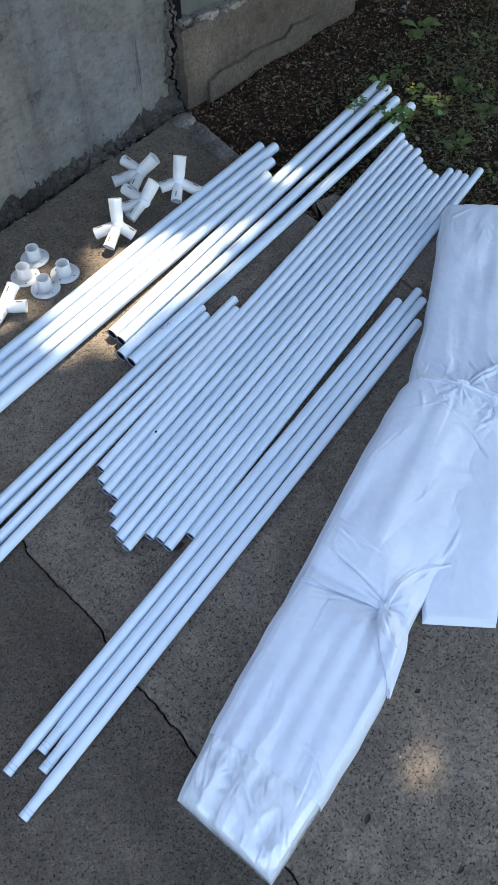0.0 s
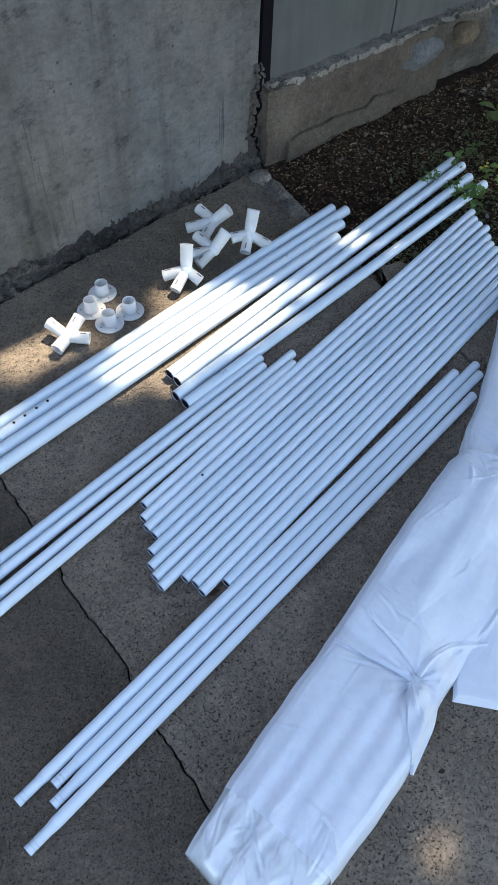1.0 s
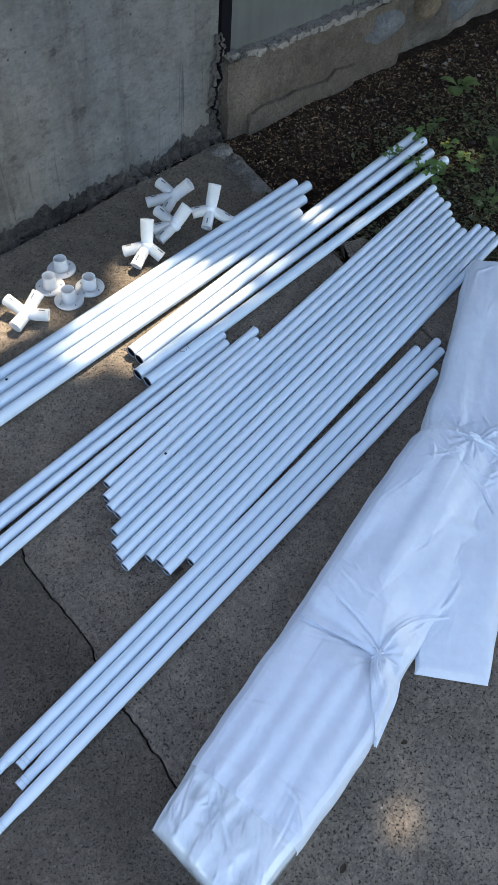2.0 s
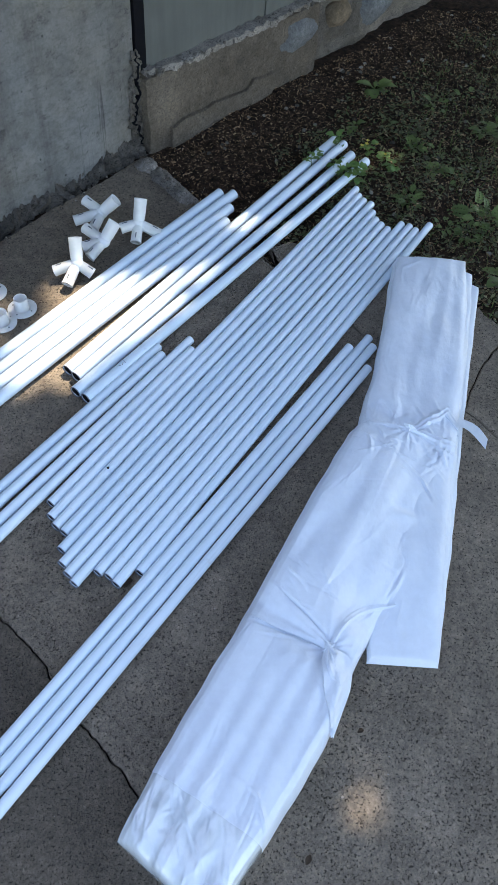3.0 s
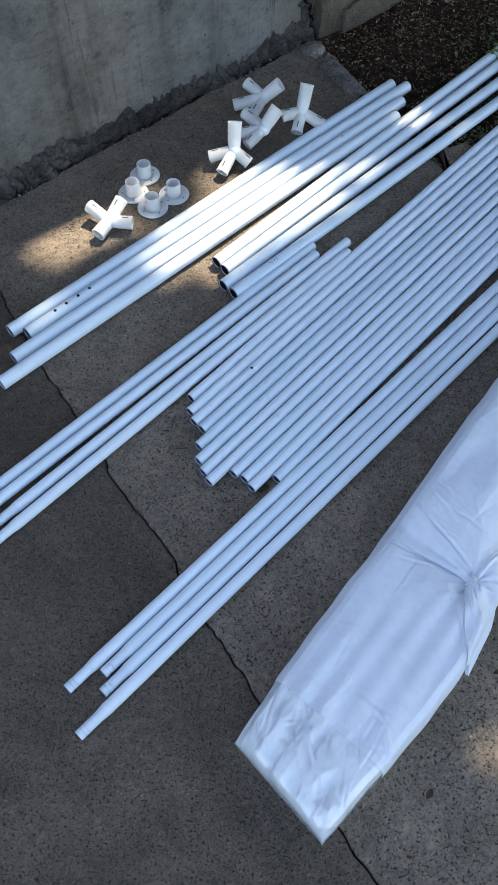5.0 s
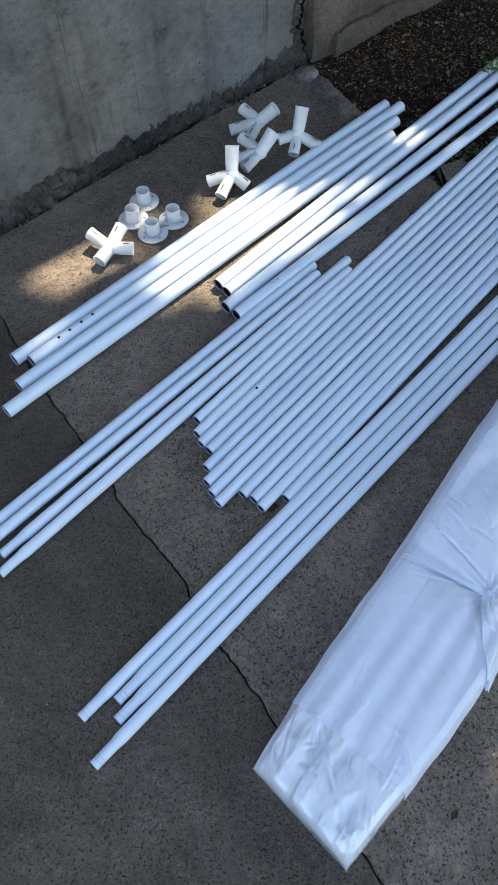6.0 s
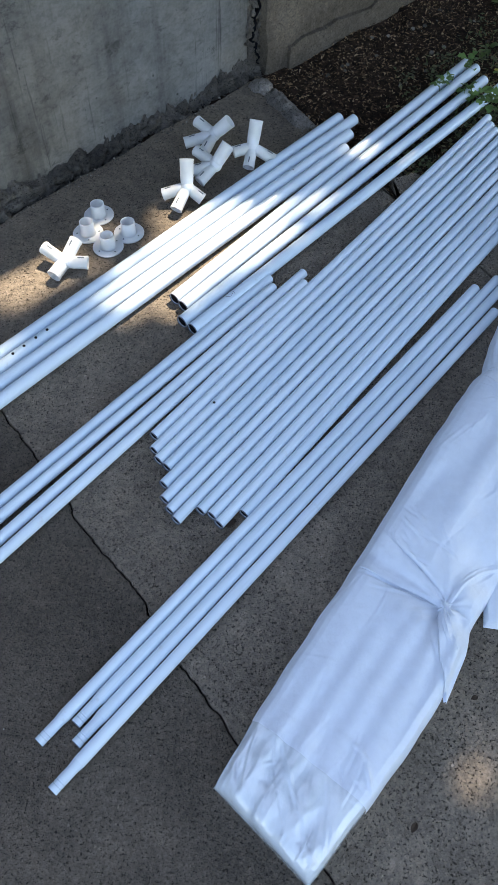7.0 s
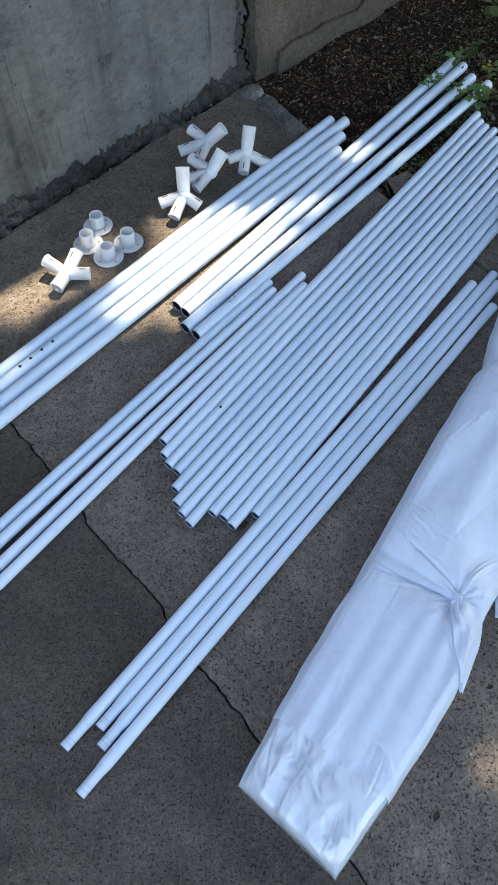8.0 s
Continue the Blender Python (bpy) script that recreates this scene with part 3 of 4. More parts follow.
        axis = pole.matrix_world.to_3x3() @ Vector((1, 0, 0))
        d = (Vector((x, y, 0)) - pole.matrix_world.translation).dot(axis)
        p = pole.matrix_world.translation + axis * d
        ob.matrix_basis = pose(p.x, p.y, 2 * r + 0.0003)


bpy.context.view_layer.update()
drill(g_poles[1], [(-0.677, 1.099), (-0.656, 1.123), (-0.635, 1.150), (-0.614, 1.176)], 0.016, 0.0035)
def mark(pole, along, r, bars):
    """Faint pencil strokes on the top of a pole."""
    for dx, dy, length, turn in bars:
        bm = bmesh.new()
        bmesh.ops.create_cube(bm, size=1)
        bm.transform(Matrix.Diagonal((length, 0.0011, 0.0006, 1)))
        ob = part("pencil_mark", bm, INK, pole)
        ob.matrix_parent_inverse = pole.matrix_world.inverted()
        axis = pole.matrix_world.to_3x3() @ Vector((1, 0, 0))
        p = pole.matrix_world.translation + axis * (along + dx) + Vector((-axis.y, axis.x, 0)) * dy
        ob.matrix_basis = pose(p.x, p.y, 2 * r + 0.0002, 0, 0, turn)


mark(e_poles[3], 0.125, 0.0155, ((0, 0.001, 0.012, 10), (0.012, -0.001, 0.009, 80), (0.02, 0.0, 0.01, 130)))
drill(g_poles[2], [(-0.094, 1.829)], 0.016, 0.0018)
drill(c_poles[2], [(-0.203, 1.010)], 0.0116, 0.003)

# ---- plastic fittings ----
def socket(direction, length, r, start=0.0, wall=0.0022):
    """A moulded socket that opens outwards, with a ring at its mouth."""
    prof = [(start, r * 0.85), (length * 0.4, r * 0.97), (length - 0.004, r), (length - 0.003, r + 0.0007), (length, r + 0.0006),
            (length, r - wall), (length * 0.35, r - wall), (length * 0.34, 0.0004), (start, 0.0004)]
    bm = lathe(prof, 24, close=False)
    bm.transform(Vector(direction).to_track_quat("X", "Z").to_matrix().to_4x4())
    return bm


def fitting(hub, ends, sizes, label):
    """A four-way fitting: hub, stub and three arms, each reaching to its end."""
    root = tagged(new("pipe_fitting"), label, "pipe fitting", "four-way fittings")
    root.location = (hub[0], hub[1], 0)
    bm = bmesh.new()
    bmesh.ops.create_icosphere(bm, subdivisions=3, radius=0.019)
    for v in bm.verts:
        v.co += Vector((0, 0, hub[2]))
    shade(part("hub", bm, PLASTIC, root), 60)
    for k, (e, r) in enumerate(zip(ends, sizes)):
        way = Vector(e) - Vector(hub)
        bm = socket(way, way.length, r)
        bm.transform(Matrix.Translation((0, 0, hub[2])))
        arm = part("stub" if k == 0 else "arm", bm, PLASTIC, root)
        shade(arm, 40)
        slot = bmesh.new()
        bmesh.ops.create_cube(slot, size=1)
        slot.transform(Matrix.Diagonal((0.016, 0.003, 0.001, 1)))
        up = Vector((0, 0, 1))
        w = way.normalized()
        nrm = (up - w * up.dot(w))
        if k and nrm.length > 0.35:
            nrm.normalize()
            rot = Matrix((w, nrm.cross(w), nrm)).transposed().to_4x4()
            slot.transform(Matrix.Translation(Vector((0, 0, hub[2])) + way * 0.72 + nrm * (r + 0.0003)) @ rot)
            part("slot", slot, SLOT, arm, "long grey slot")
        else:
            slot.free()
    return root


STANDING = "milky white plastic four-way pipe fitting standing on concrete"
fitting((-0.633, 1.413, 0.026), [(-0.653, 1.370, 0.018), (-0.690, 1.445, 0.040), (-0.612, 1.470, 0.048), (-0.575, 1.418, 0.024)], (0.0175, 0.016, 0.0165, 0.0165), "sunlit white plastic four-way pipe fitting lying on concrete")
fitting((-0.360, 1.702, 0.045), [(-0.363, 1.740, 0.105), (-0.424, 1.689, 0.026), (-0.384, 1.644, 0.016), (-0.318, 1.690, 0.018)], (0.0185, 0.016, 0.016, 0.016), STANDING)
fitting((-0.295, 1.807, 0.040), [(-0.262, 1.838, 0.085), (-0.354, 1.858, 0.045), (-0.355, 1.795, 0.026), (-0.335, 1.762, 0.016)], (0.019, 0.016, 0.016, 0.016), "milky white plastic pipe fitting tipped on its side")
fitting((-0.313, 1.941, 0.040), [(-0.268, 1.950, 0.080), (-0.367, 1.983, 0.05), (-0.393, 1.910, 0.028), (-0.336, 1.893, 0.016)], (0.019, 0.016, 0.016, 0.016), "milky white plastic pipe fitting in a heap by the wall")
fitting((-0.200, 1.888, 0.045), [(-0.192, 1.925, 0.105), (-0.251, 1.870, 0.038), (-0.206, 1.836, 0.016), (-0.137, 1.872, 0.020)], (0.0185, 0.016, 0.016, 0.016), STANDING)


def flange(x, y, tilt, turn):
    root = tagged(new("pole_foot"), "frosted plastic round pole foot with screw holes", "pole foot", "round pole feet")
    base = part("base_plate", lathe([(0.0, 0.0385), (0.0005, 0.0395), (0.003, 0.0398), (0.0038, 0.039), (0.0038, 0.012), (0.0, 0.012)], 32), PLASTIC, root)
    cone = part("socket", lathe([(0.0038, 0.0215), (0.007, 0.0195), (0.012, 0.0186), (0.04, 0.0182), (0.0405, 0.0177), (0.0405, 0.0162), (0.008, 0.0158)], 28), PLASTIC, root)
    for ob in (base, cone):
        ob.data.transform(pose(0, 0, 0, 0, -90, 0))
        shade(ob, 35)
    for k in range(4):
        bm = bmesh.new()
        bmesh.ops.create_cone(bm, cap_ends=True, segments=10, radius1=0.0022, radius2=0.0022, depth=0.0012)
        bm.transform(pose(0.0285 * math.cos(k * 1.571 + 0.5), 0.0285 * math.sin(k * 1.571 + 0.5), 0.004))
        part("screw_hole", bm, SLOT, base)
    root.matrix_world = pose(x, y, 0.001, tilt, 0, turn)
    return root


for x, y, tilt, turn in ((-0.588, 1.618, 0, 20), (-0.603, 1.547, 0, 75), (-0.497, 1.558, 0, 130), (-0.542, 1.502, 0, 200)):
    flange(x, y, tilt, turn)

# ---- folded tent cover ----
def spline(rows, t):
    """Smooth way through rows of equal spacing."""
    n = len(rows) - 1
    f = min(max(t, 0.0), 1.0) * n
    i = min(int(f), n - 1)
    u = f - i
    g = lambda k: Vector(rows[min(max(k, 0), n)])
    p0, p1, p2, p3 = g(i - 1), g(i), g(i + 1), g(i + 2)
    return 0.5 * ((2 * p1) + (p2 - p0) * u + (2 * p0 - 5 * p1 + 4 * p2 - p3) * u * u + (3 * p1 - p0 - 3 * p2 + p3) * u ** 3)


KNOT_LOW, KNOT_HIGH = Vector((0.259, 0.567, 0)), Vector((0.495, 1.108, 0))


def rays(p, knot, count, amp, reach, seed):
    """Creases that run out from a knot."""
    d = Vector((p.x, p.y, 0)) - knot
    r = d.length
    th = math.atan2(d.y, d.x)
    w = math.cos(th * count + 2.2 * noise.noise(Vector((th * 1.2, seed, r * 6))))
    return amp * w * math.exp(-r / reach) * min(1.0, r / 0.025)


crease_rng = random.Random(23)


def crease_set(count, box, turns, lengths, h, width):
    """Short pressed creases strewn over a stretch of cloth."""
    out = []
    for _ in range(count):
        t = radians(crease_rng.uniform(*turns))
        out.append((crease_rng.uniform(*box[:2]), crease_rng.uniform(*box[2:]), math.cos(t), math.sin(t), crease_rng.uniform(*lengths) / 2,
                    h * crease_rng.uniform(0.5, 1.2) * crease_rng.choice((1, 1, -0.7)), width * crease_rng.uniform(0.6, 1.3)))
    return out


CREASES = (crease_set(26, (-0.1, 0.12, 0.12, 0.32), (60, 135), (0.04, 0.16), 0.0026, 0.0032)
           + crease_set(10, (-0.1, 0.12, 0.12, 0.32), (-50, 20), (0.04, 0.09), 0.0018, 0.003)
           + crease_set(46, (0.0, 0.55, 0.3, 1.1), (35, 85), (0.04, 0.18), 0.0013, 0.0026)
           + crease_set(22, (0.02, 0.5, 0.3, 1.1), (-50, 10), (0.03, 0.1), 0.0012, 0.0026)
           + crease_set(26, (0.4, 0.66, 0.96, 1.16), (-70, 70), (0.03, 0.11), 0.0026, 0.003)
           + crease_set(26, (0.45, 0.78, 1.2, 1.75), (55, 100), (0.03, 0.14), 0.0011, 0.0026)
           + crease_set(8, (0.14, 0.3, 0.55, 0.72), (-35, 10), (0.06, 0.14), 0.0022, 0.003)
           + crease_set(10, (0.22, 0.3, 0.38, 0.52), (70, 110), (0.04, 0.1), 0.0022, 0.0028)
           + crease_set(18, (0.13, 0.27, 0.66, 0.78), (95, 140), (0.025, 0.06), 0.003, 0.0035)
           + crease_set(30, (0.36, 0.6, 1.03, 1.2), (50, 120), (0.03, 0.1), 0.0035, 0.0035)
           + crease_set(14, (0.52, 0.76, 1.6, 1.75), (60, 110), (0.03, 0.08), 0.0022, 0.003))


def pressed(a, b, h, width):
    """One named crease from a to b."""
    d = Vector(b) - Vector(a)
    u = d.normalized()
    return ((a[0] + b[0]) / 2, (a[1] + b[1]) / 2, u.x, u.y, d.length / 2 * 1.15, h, width)


CREASES += [pressed((0.395, 0.681), (0.435, 0.736), 0.006, 0.004), pressed((0.5, 0.975), (0.52, 0.912), -0.006, 0.0028), pressed((0.373, 1.106), (0.463, 1.022), 0.003, 0.003),
            pressed((0.463, 1.022), (0.515, 0.95), 0.003, 0.003), pressed((0.13, 0.74), (0.32, 1.07), 0.004, 0.006), pressed((0.16, 0.73), (0.3, 1.0), -0.003, 0.012),
            pressed((0.3, 0.7), (0.36, 0.82), -0.005, 0.02), pressed((0.2, 0.75), (0.28, 0.86), -0.004, 0.018), pressed((0.06, 0.6), (0.1, 0.66), 0.004, 0.004),
            pressed((0.1, 0.62), (0.02, 0.52), 0.003, 0.003), pressed((0.21, 0.585), (0.12, 0.6), 0.003, 0.003), pressed((0.42, 0.88), (0.5, 0.86), 0.004, 0.012),
            pressed((0.14, 0.715), (0.262, 0.577), -0.005, 0.0035), pressed((0.1, 0.633), (0.255, 0.561), -0.005, 0.0035),
            pressed((0.58, 1.0), (0.56, 1.08), 0.006, 0.005), pressed((0.575, 0.96), (0.6, 1.02), -0.005, 0.004), pressed((0.56, 1.7), (0.62, 1.735), 0.004, 0.004)]


def folds(p, way, seed):
    """Soft folds along a piece of cloth, with small puckers."""
    a = p.dot(way)
    b = p.dot(Vector((-way.y, way.x, 0)))
    z = 0.0034 * math.cos(b * 6.283 / 0.047 + 1.5 * noise.noise(Vector((a * 3, b * 5, seed)))) * (0.5 + noise.noise(Vector((a * 2.5, b * 6, seed + 1)))) * (1.0 if p.y < 0.55 else 0.35)
    z += 0.003 * noise.fractal(Vector((a * 3.0, b * 7, seed)), 1, 2, 2)
    if p.y > 0.62:
        z += 0.0055 * min(1.0, (p.y - 0.62) / 0.06) * noise.noise(Vector((a * 7, b * 13, seed + 8)))
    z += 0.0016 * noise.fractal(Vector((a * 14, b * 17, seed + 4)), 1, 2, 3)
    for cx, cy, ux, uy, half, h, width in CREASES:
        du = (p.x - cx) * ux + (p.y - cy) * uy
        if -half < du < half:
            dv = (p.y - cy) * ux - (p.x - cx) * uy + 0.05 * half * math.sin(2 * du / half + 20 * cx)
            if abs(dv) < 3 * width:
                z += h * (1 - (du / half) ** 2) * (math.exp(-(dv / width) ** 2) - 0.45 * math.exp(-((dv - 1.6 * width) / width) ** 2))
    wrap = max(0.0, 1 - (Vector((p.x, p.y, 0)) - Vector((-0.03, 0.2, 0))).length / 0.17)
    if wrap > 0:
        q = Vector((a * 5 + b * 3, b * 15 - a * 3, seed))
        q += 0.5 * Vector((noise.noise(q * 0.7), noise.noise(q * 0.7 + Vector((9, 0, 0))), 0))
        z += min(1.0, 2.5 * wrap) * (0.008 * (0.45 - abs(noise.noise(q))) + 0.0055 * (0.4 - abs(noise.noise(q * 2.1))) + 0.0022 * abs(noise.noise(q * 5)))
    crumple = 0.42 * max(0.0, 1 - (Vector((p.x, p.y, 0)) - Vector((0.52, 1.09, 0))).length / 0.17)
    if crumple > 0:
        for turn, f, h in ((0.9, 34, 0.003), (2.1, 27, 0.0032), (1.5, 60, 0.0014), (0.2, 19, 0.002)):
            u, v = p.x * math.cos(turn) + p.y * math.sin(turn), p.y * math.cos(turn) - p.x * math.sin(turn)
            n = abs(noise.noise(Vector((u * f * 0.18 + 1.2 * noise.noise(p * 9), v * f, seed + f))))
            z += crumple * h * (max(0.0, 1 - 5 * n) - 0.6 * n)
    return z


def smooth(u):
    u = min(1.0, max(0.0, u))
    return u * u * (3 - 2 * u)


# side of the cover: a low second fold, then a sloping shoulder up to the flat top
SHOULDER = ((0, 0.006, 0.02, 0.035, 0.07, 0.11, 0.16, 0.5, 0.84, 0.91, 0.955, 0.98, 0.994, 1.0), (0, 0.3, 0.56, 0.62, 0.86, 0.96, 1.0, 1.0, 1.0, 0.97, 0.87, 0.66, 0.38, 0.0))


class Sheet:
    """A padded fold of cloth between a left and a right edge."""

    def __init__(self, left, right, height, base, way, seed, power=4.0, ends=(0.04, 0.04), cinch=(), rough=1.0, slope=False):
        self.left, self.right, self.height, self.base = left, right, height, base
        self.way, self.seed, self.power, self.ends, self.cinch, self.rough, self.slope = Vector((*way, 0)).normalized(), seed, power, ends, cinch, rough, slope

    def at(self, s, t, lift=0.0):
        a, b = spline(self.left, t), spline(self.right, t)
        jag = 0.004 * noise.noise(Vector((t * 14, self.seed, 0)))
        p = a.lerp(b, s)
        p += (b - a).normalized() * jag * (1 if s > 0.5 else -1) * abs(2 * s - 1)
        k = self.power
        c = max(0.0, 1 - abs(2 * s - 1) ** k) ** (1 / k)
        if self.slope:
            c = float(np.interp(s, SHOULDER[0], SHOULDER[1]))
        e = 1.0
        if t < self.ends[0]:
            e = max(0.0, 1 - (1 - t / self.ends[0]) ** 2.5) ** 0.4
        if t > 1 - self.ends[1]:
            e = max(0.0, 1 - (1 - (1 - t) / self.ends[1]) ** 2.5) ** 0.4
        h = spline(self.height, t).x
        for tc, depth, width in self.cinch:
            h *= 1 - depth * math.exp(-((t - tc) / width) ** 2)
        z = h * c * e
        base = self.base
        if self.slope:
            # past the tie the right half slopes down and goes in under the layers beside it
            g = smooth((t - 0.47) / 0.1)
            low = 0.03 + 0.03 * smooth((t - 0.52) / 0.14)
            z += g * ((h - (h - low) * smooth((s - 0.45) / 0.55)) * e * min(1.0, c / 0.97) - z) if s > 0.5 else 0.0
        else:
            # the layers are flat at their open end
            k = 0.34 + 0.66 * smooth(t / 0.22)
            z, base = z * k, base * k
        amp = min(1.0, c) * e * self.rough
        z += amp * (folds(p, self.way, self.seed) + rays(p, KNOT_LOW, 13, 0.0036, 0.036, 1) + rays(p, KNOT_HIGH, 13, 0.0026, 0.05, 2))
        return Vector((p.x, p.y, base + max(z, 0.0) + lift))

    def mesh(self, t0, t1, nu, nv, lift=0.0, close=True):
        bm = bmesh.new()
        rows = []
        for j in range(nv + 1):
            t = t0 + (t1 - t0) * j / nv
            row = []
            for i in range(nu + 1):
                s = 0.5 - 0.5 * math.cos(math.pi * i / nu)
                s = 0.5 * s + 0.5 * i / nu
                row.append(bm.verts.new(self.at(s, t, lift)))
            rows.append(row)
        for a, b in zip(rows, rows[1:]):
            for i in range(nu):
                bm.faces.new((a[i], a[i + 1], b[i + 1], b[i]))
        if close:
            loop = [e for e in bm.edges if e.is_boundary]
            ext = bmesh.ops.extrude_edge_only(bm, edges=loop)
            for v in [g for g in ext["geom"] if isinstance(g, bmesh.types.BMVert)]:
                v.co.z = -0.0005 if self.slope else max(0.0, v.co.z - 0.02)
        bmesh.ops.recalc_face_normals(bm, faces=bm.faces)
        return bm


def edge(*pts):
    return [(x, y, 0.0) for x, y in pts]


def heights(*hs):
    return [(h, 0.0, 0.0) for h in hs]


cover = tagged(new("tent_cover"), "folded white fabric tent cover tied with cloth strips on concrete", "tent cover")
front = Sheet(edge((-0.134, 0.237), (-0.065, 0.375), (0.035, 0.55), (0.132, 0.722), (0.243, 0.929), (0.335, 1.09), (0.381, 1.15)),
              edge((0.032, 0.103), (0.142, 0.245), (0.25, 0.404), (0.333, 0.571), (0.472, 0.765), (0.56, 0.955), (0.63, 1.1)),
              heights(0.05, 0.066, 0.075, 0.08, 0.09, 0.088, 0.078), 0.0, (0.5, 0.86), 3.0, 4.5, (0.05, 0.05), ((0.455, 0.22, 0.03),), 1.0, True)
layers = [
    Sheet(edge((0.345, 0.56), (0.37, 0.8), (0.39, 1.16), (0.445, 1.335), (0.505, 1.56), (0.565, 1.79)),
          edge((0.492, 0.55), (0.55, 0.76), (0.602, 0.95), (0.66, 1.17), (0.735, 1.44), (0.805, 1.69)),
          heights(0.022, 0.024, 0.024, 0.022, 0.022, 0.02), 0.0, (0.26, 0.96), 11.0, 6.0, (0.02, 0.02), (), 0.35),
    Sheet(edge((0.348, 0.563), (0.37, 0.8), (0.394, 1.16), (0.448, 1.335), (0.505, 1.56), (0.556, 1.775)),
          edge((0.49, 0.552), (0.543, 0.765), (0.59, 0.955), (0.648, 1.178), (0.72, 1.45), (0.786, 1.725)),
          heights(0.022, 0.024, 0.024, 0.022, 0.022, 0.02), 0.0215, (0.26, 0.96), 12.0, 4.0, (0.04, 0.02), (), 0.5),
    Sheet(edge((0.351, 0.567), (0.372, 0.8), (0.4, 1.16), (0.452, 1.335), (0.51, 1.56), (0.56, 1.768)),
          edge((0.487, 0.556), (0.532, 0.775), (0.58, 0.96), (0.64, 1.18), (0.708, 1.45), (0.767, 1.76)),
          heights(0.02, 0.022, 0.022, 0.02, 0.024, 0.02), 0.0435, (0.26, 0.96), 13.0, 3.4, (0.06, 0.03), ((0.44, 0.35, 0.03),), 1.0),
]
beds = []
for k, layer in enumerate(layers):
    beds.append(shade(part("folded_layer", layer.mesh(0, 1, 60, 300) if k == 2 else layer.mesh(0, 1, 30, 120), CLOTH, cover), 60))
beds.append(shade(part("front_fold", front.mesh(0.135, 1.0, 120, 380), CLOTH, cover), 60))
film = front.mesh(0.0, 0.137, 110, 80, 0.0012)
shade(part("film_window", film, FILM, cover, "shiny clear plastic window at the end"), 60)
bpy.context.view_layer.update()


def drape(x, y):
    """Height of the cover's upper side."""
    top = 0.0
    for ob in beds:
        hit, at, normal, index = ob.ray_cast(Vector((x, y, 0.5)), Vector((0, 0, -1)))
        if hit:
            top = max(top, at.z)
    return top


def strip(name, one, two, lift=0.001, bulge=0.002, pleats=2, depth=0.0012, n=50, m=14, label="", least=0.0):
    """A strip of cloth that lies on the cover between two lines."""
    bm = bmesh.new()
    rows = []
    for i in range(n + 1):
        a, b = spline([(*p, 0.0) for p in one], i / n), spline([(*p, 0.0) for p in two], i / n)
        zs = [max(least, drape(*a.lerp(b, j / m).to_2d())) for j in range(m + 1)]
        row = []
        for j in range(m + 1):
            v = j / m
            p = a.lerp(b, v)
            mean = sum(zs[max(0, j - 2):j + 3]) / len(zs[max(0, j - 2):j + 3])
            fold = depth * math.cos(6.283 * pleats * v + 1.4 * noise.noise(Vector((i / n * 5, v * 2, pleats))))
            row.append(bm.verts.new((p.x, p.y, max(zs[j], mean) + lift + (bulge * (1 - (2 * v - 1) ** 4) + fold) * min(1.0, 4 * v, 4 - 4 * v) + 0.001)))
        rows.append(row)
    for a, b in zip(rows, rows[1:]):
        for j in range(m):
            bm.faces.new((a[j], a[j + 1], b[j + 1], b[j]))
    rim = bmesh.ops.extrude_edge_only(bm, edges=[e for e in bm.edges if e.is_boundary])
    for v in [g for g in rim["geom"] if isinstance(g, bmesh.types.BMVert)]:
        v.co.z -= 0.004
    bmesh.ops.recalc_face_normals(bm, faces=bm.faces)
    return shade(part(name, bm, CLOTH, cover, label), 50)


def knot(at, r, turn):
    """Two short loops of cloth pulled tight through each other."""
    bm = bmesh.new()
    for k, (tilt, lift) in enumerate(((0, 0.0), (75, 0.003))):
        ring = bmesh.new()
        bmesh.ops.create_icosphere(ring, subdivisions=4, radius=r)
        for v in ring.verts:
            d = v.co.normalized()
            g = 1 + 0.16 * math.cos(7 * d.y + 2 * d.x) + 0.2 * noise.noise(d * 1.8 + Vector((k * 5, 0, turn)))
            v.co = Vector((v.co.x * 1.35 * g, v.co.y * 0.62 * g, v.co.z * 0.6 * g + lift))
        ring.transform(pose(0, 0, 0, 0, 0, turn + tilt))
        me = bpy.data.meshes.new("loop")
        ring.to_mesh(me)
        ring.free()
        bm.from_mesh(me)
        bpy.data.meshes.remove(me)
    ob = part("knot", bm, CLOTH, cover, "tight cloth knot")
    ob.location = (at.x, at.y, drape(at.x, at.y) + 0.006)
    return shade(ob, 60)


strip("tie_band", [(0.142, 0.712), (0.19, 0.662), (0.239, 0.607), (0.262, 0.574)], [(0.103, 0.636), (0.149, 0.612), (0.213, 0.587), (0.257, 0.563)], 0.003, 0.001, 2.5, 0.0009)
strip("tie_strap", [(0.258, 0.574), (0.301, 0.633), (0.348, 0.664), (0.41, 0.672)], [(0.266, 0.566), (0.309, 0.621), (0.354, 0.651), (0.412, 0.667)], 0.0, 0.002, 1.5, 0.0008)
strip("tie_end", [(0.252, 0.568), (0.243, 0.54), (0.241, 0.492), (0.246, 0.447), (0.253, 0.402)], [(0.268, 0.566), (0.302, 0.543), (0.3, 0.498), (0.279, 0.448), (0.257, 0.4)], 0.005, 0.006, 2.0, 0.0026, 60, 18, "loose pointed end of the cloth tie", 0.038)
strip("tie_end", [(0.253, 0.563), (0.249, 0.535), (0.254, 0.505), (0.268, 0.484)], [(0.262, 0.563), (0.268, 0.538), (0.275, 0.51), (0.276, 0.484)], 0.009, 0.005, 1.0, 0.001)
knot(KNOT_LOW, 0.0105, 35)
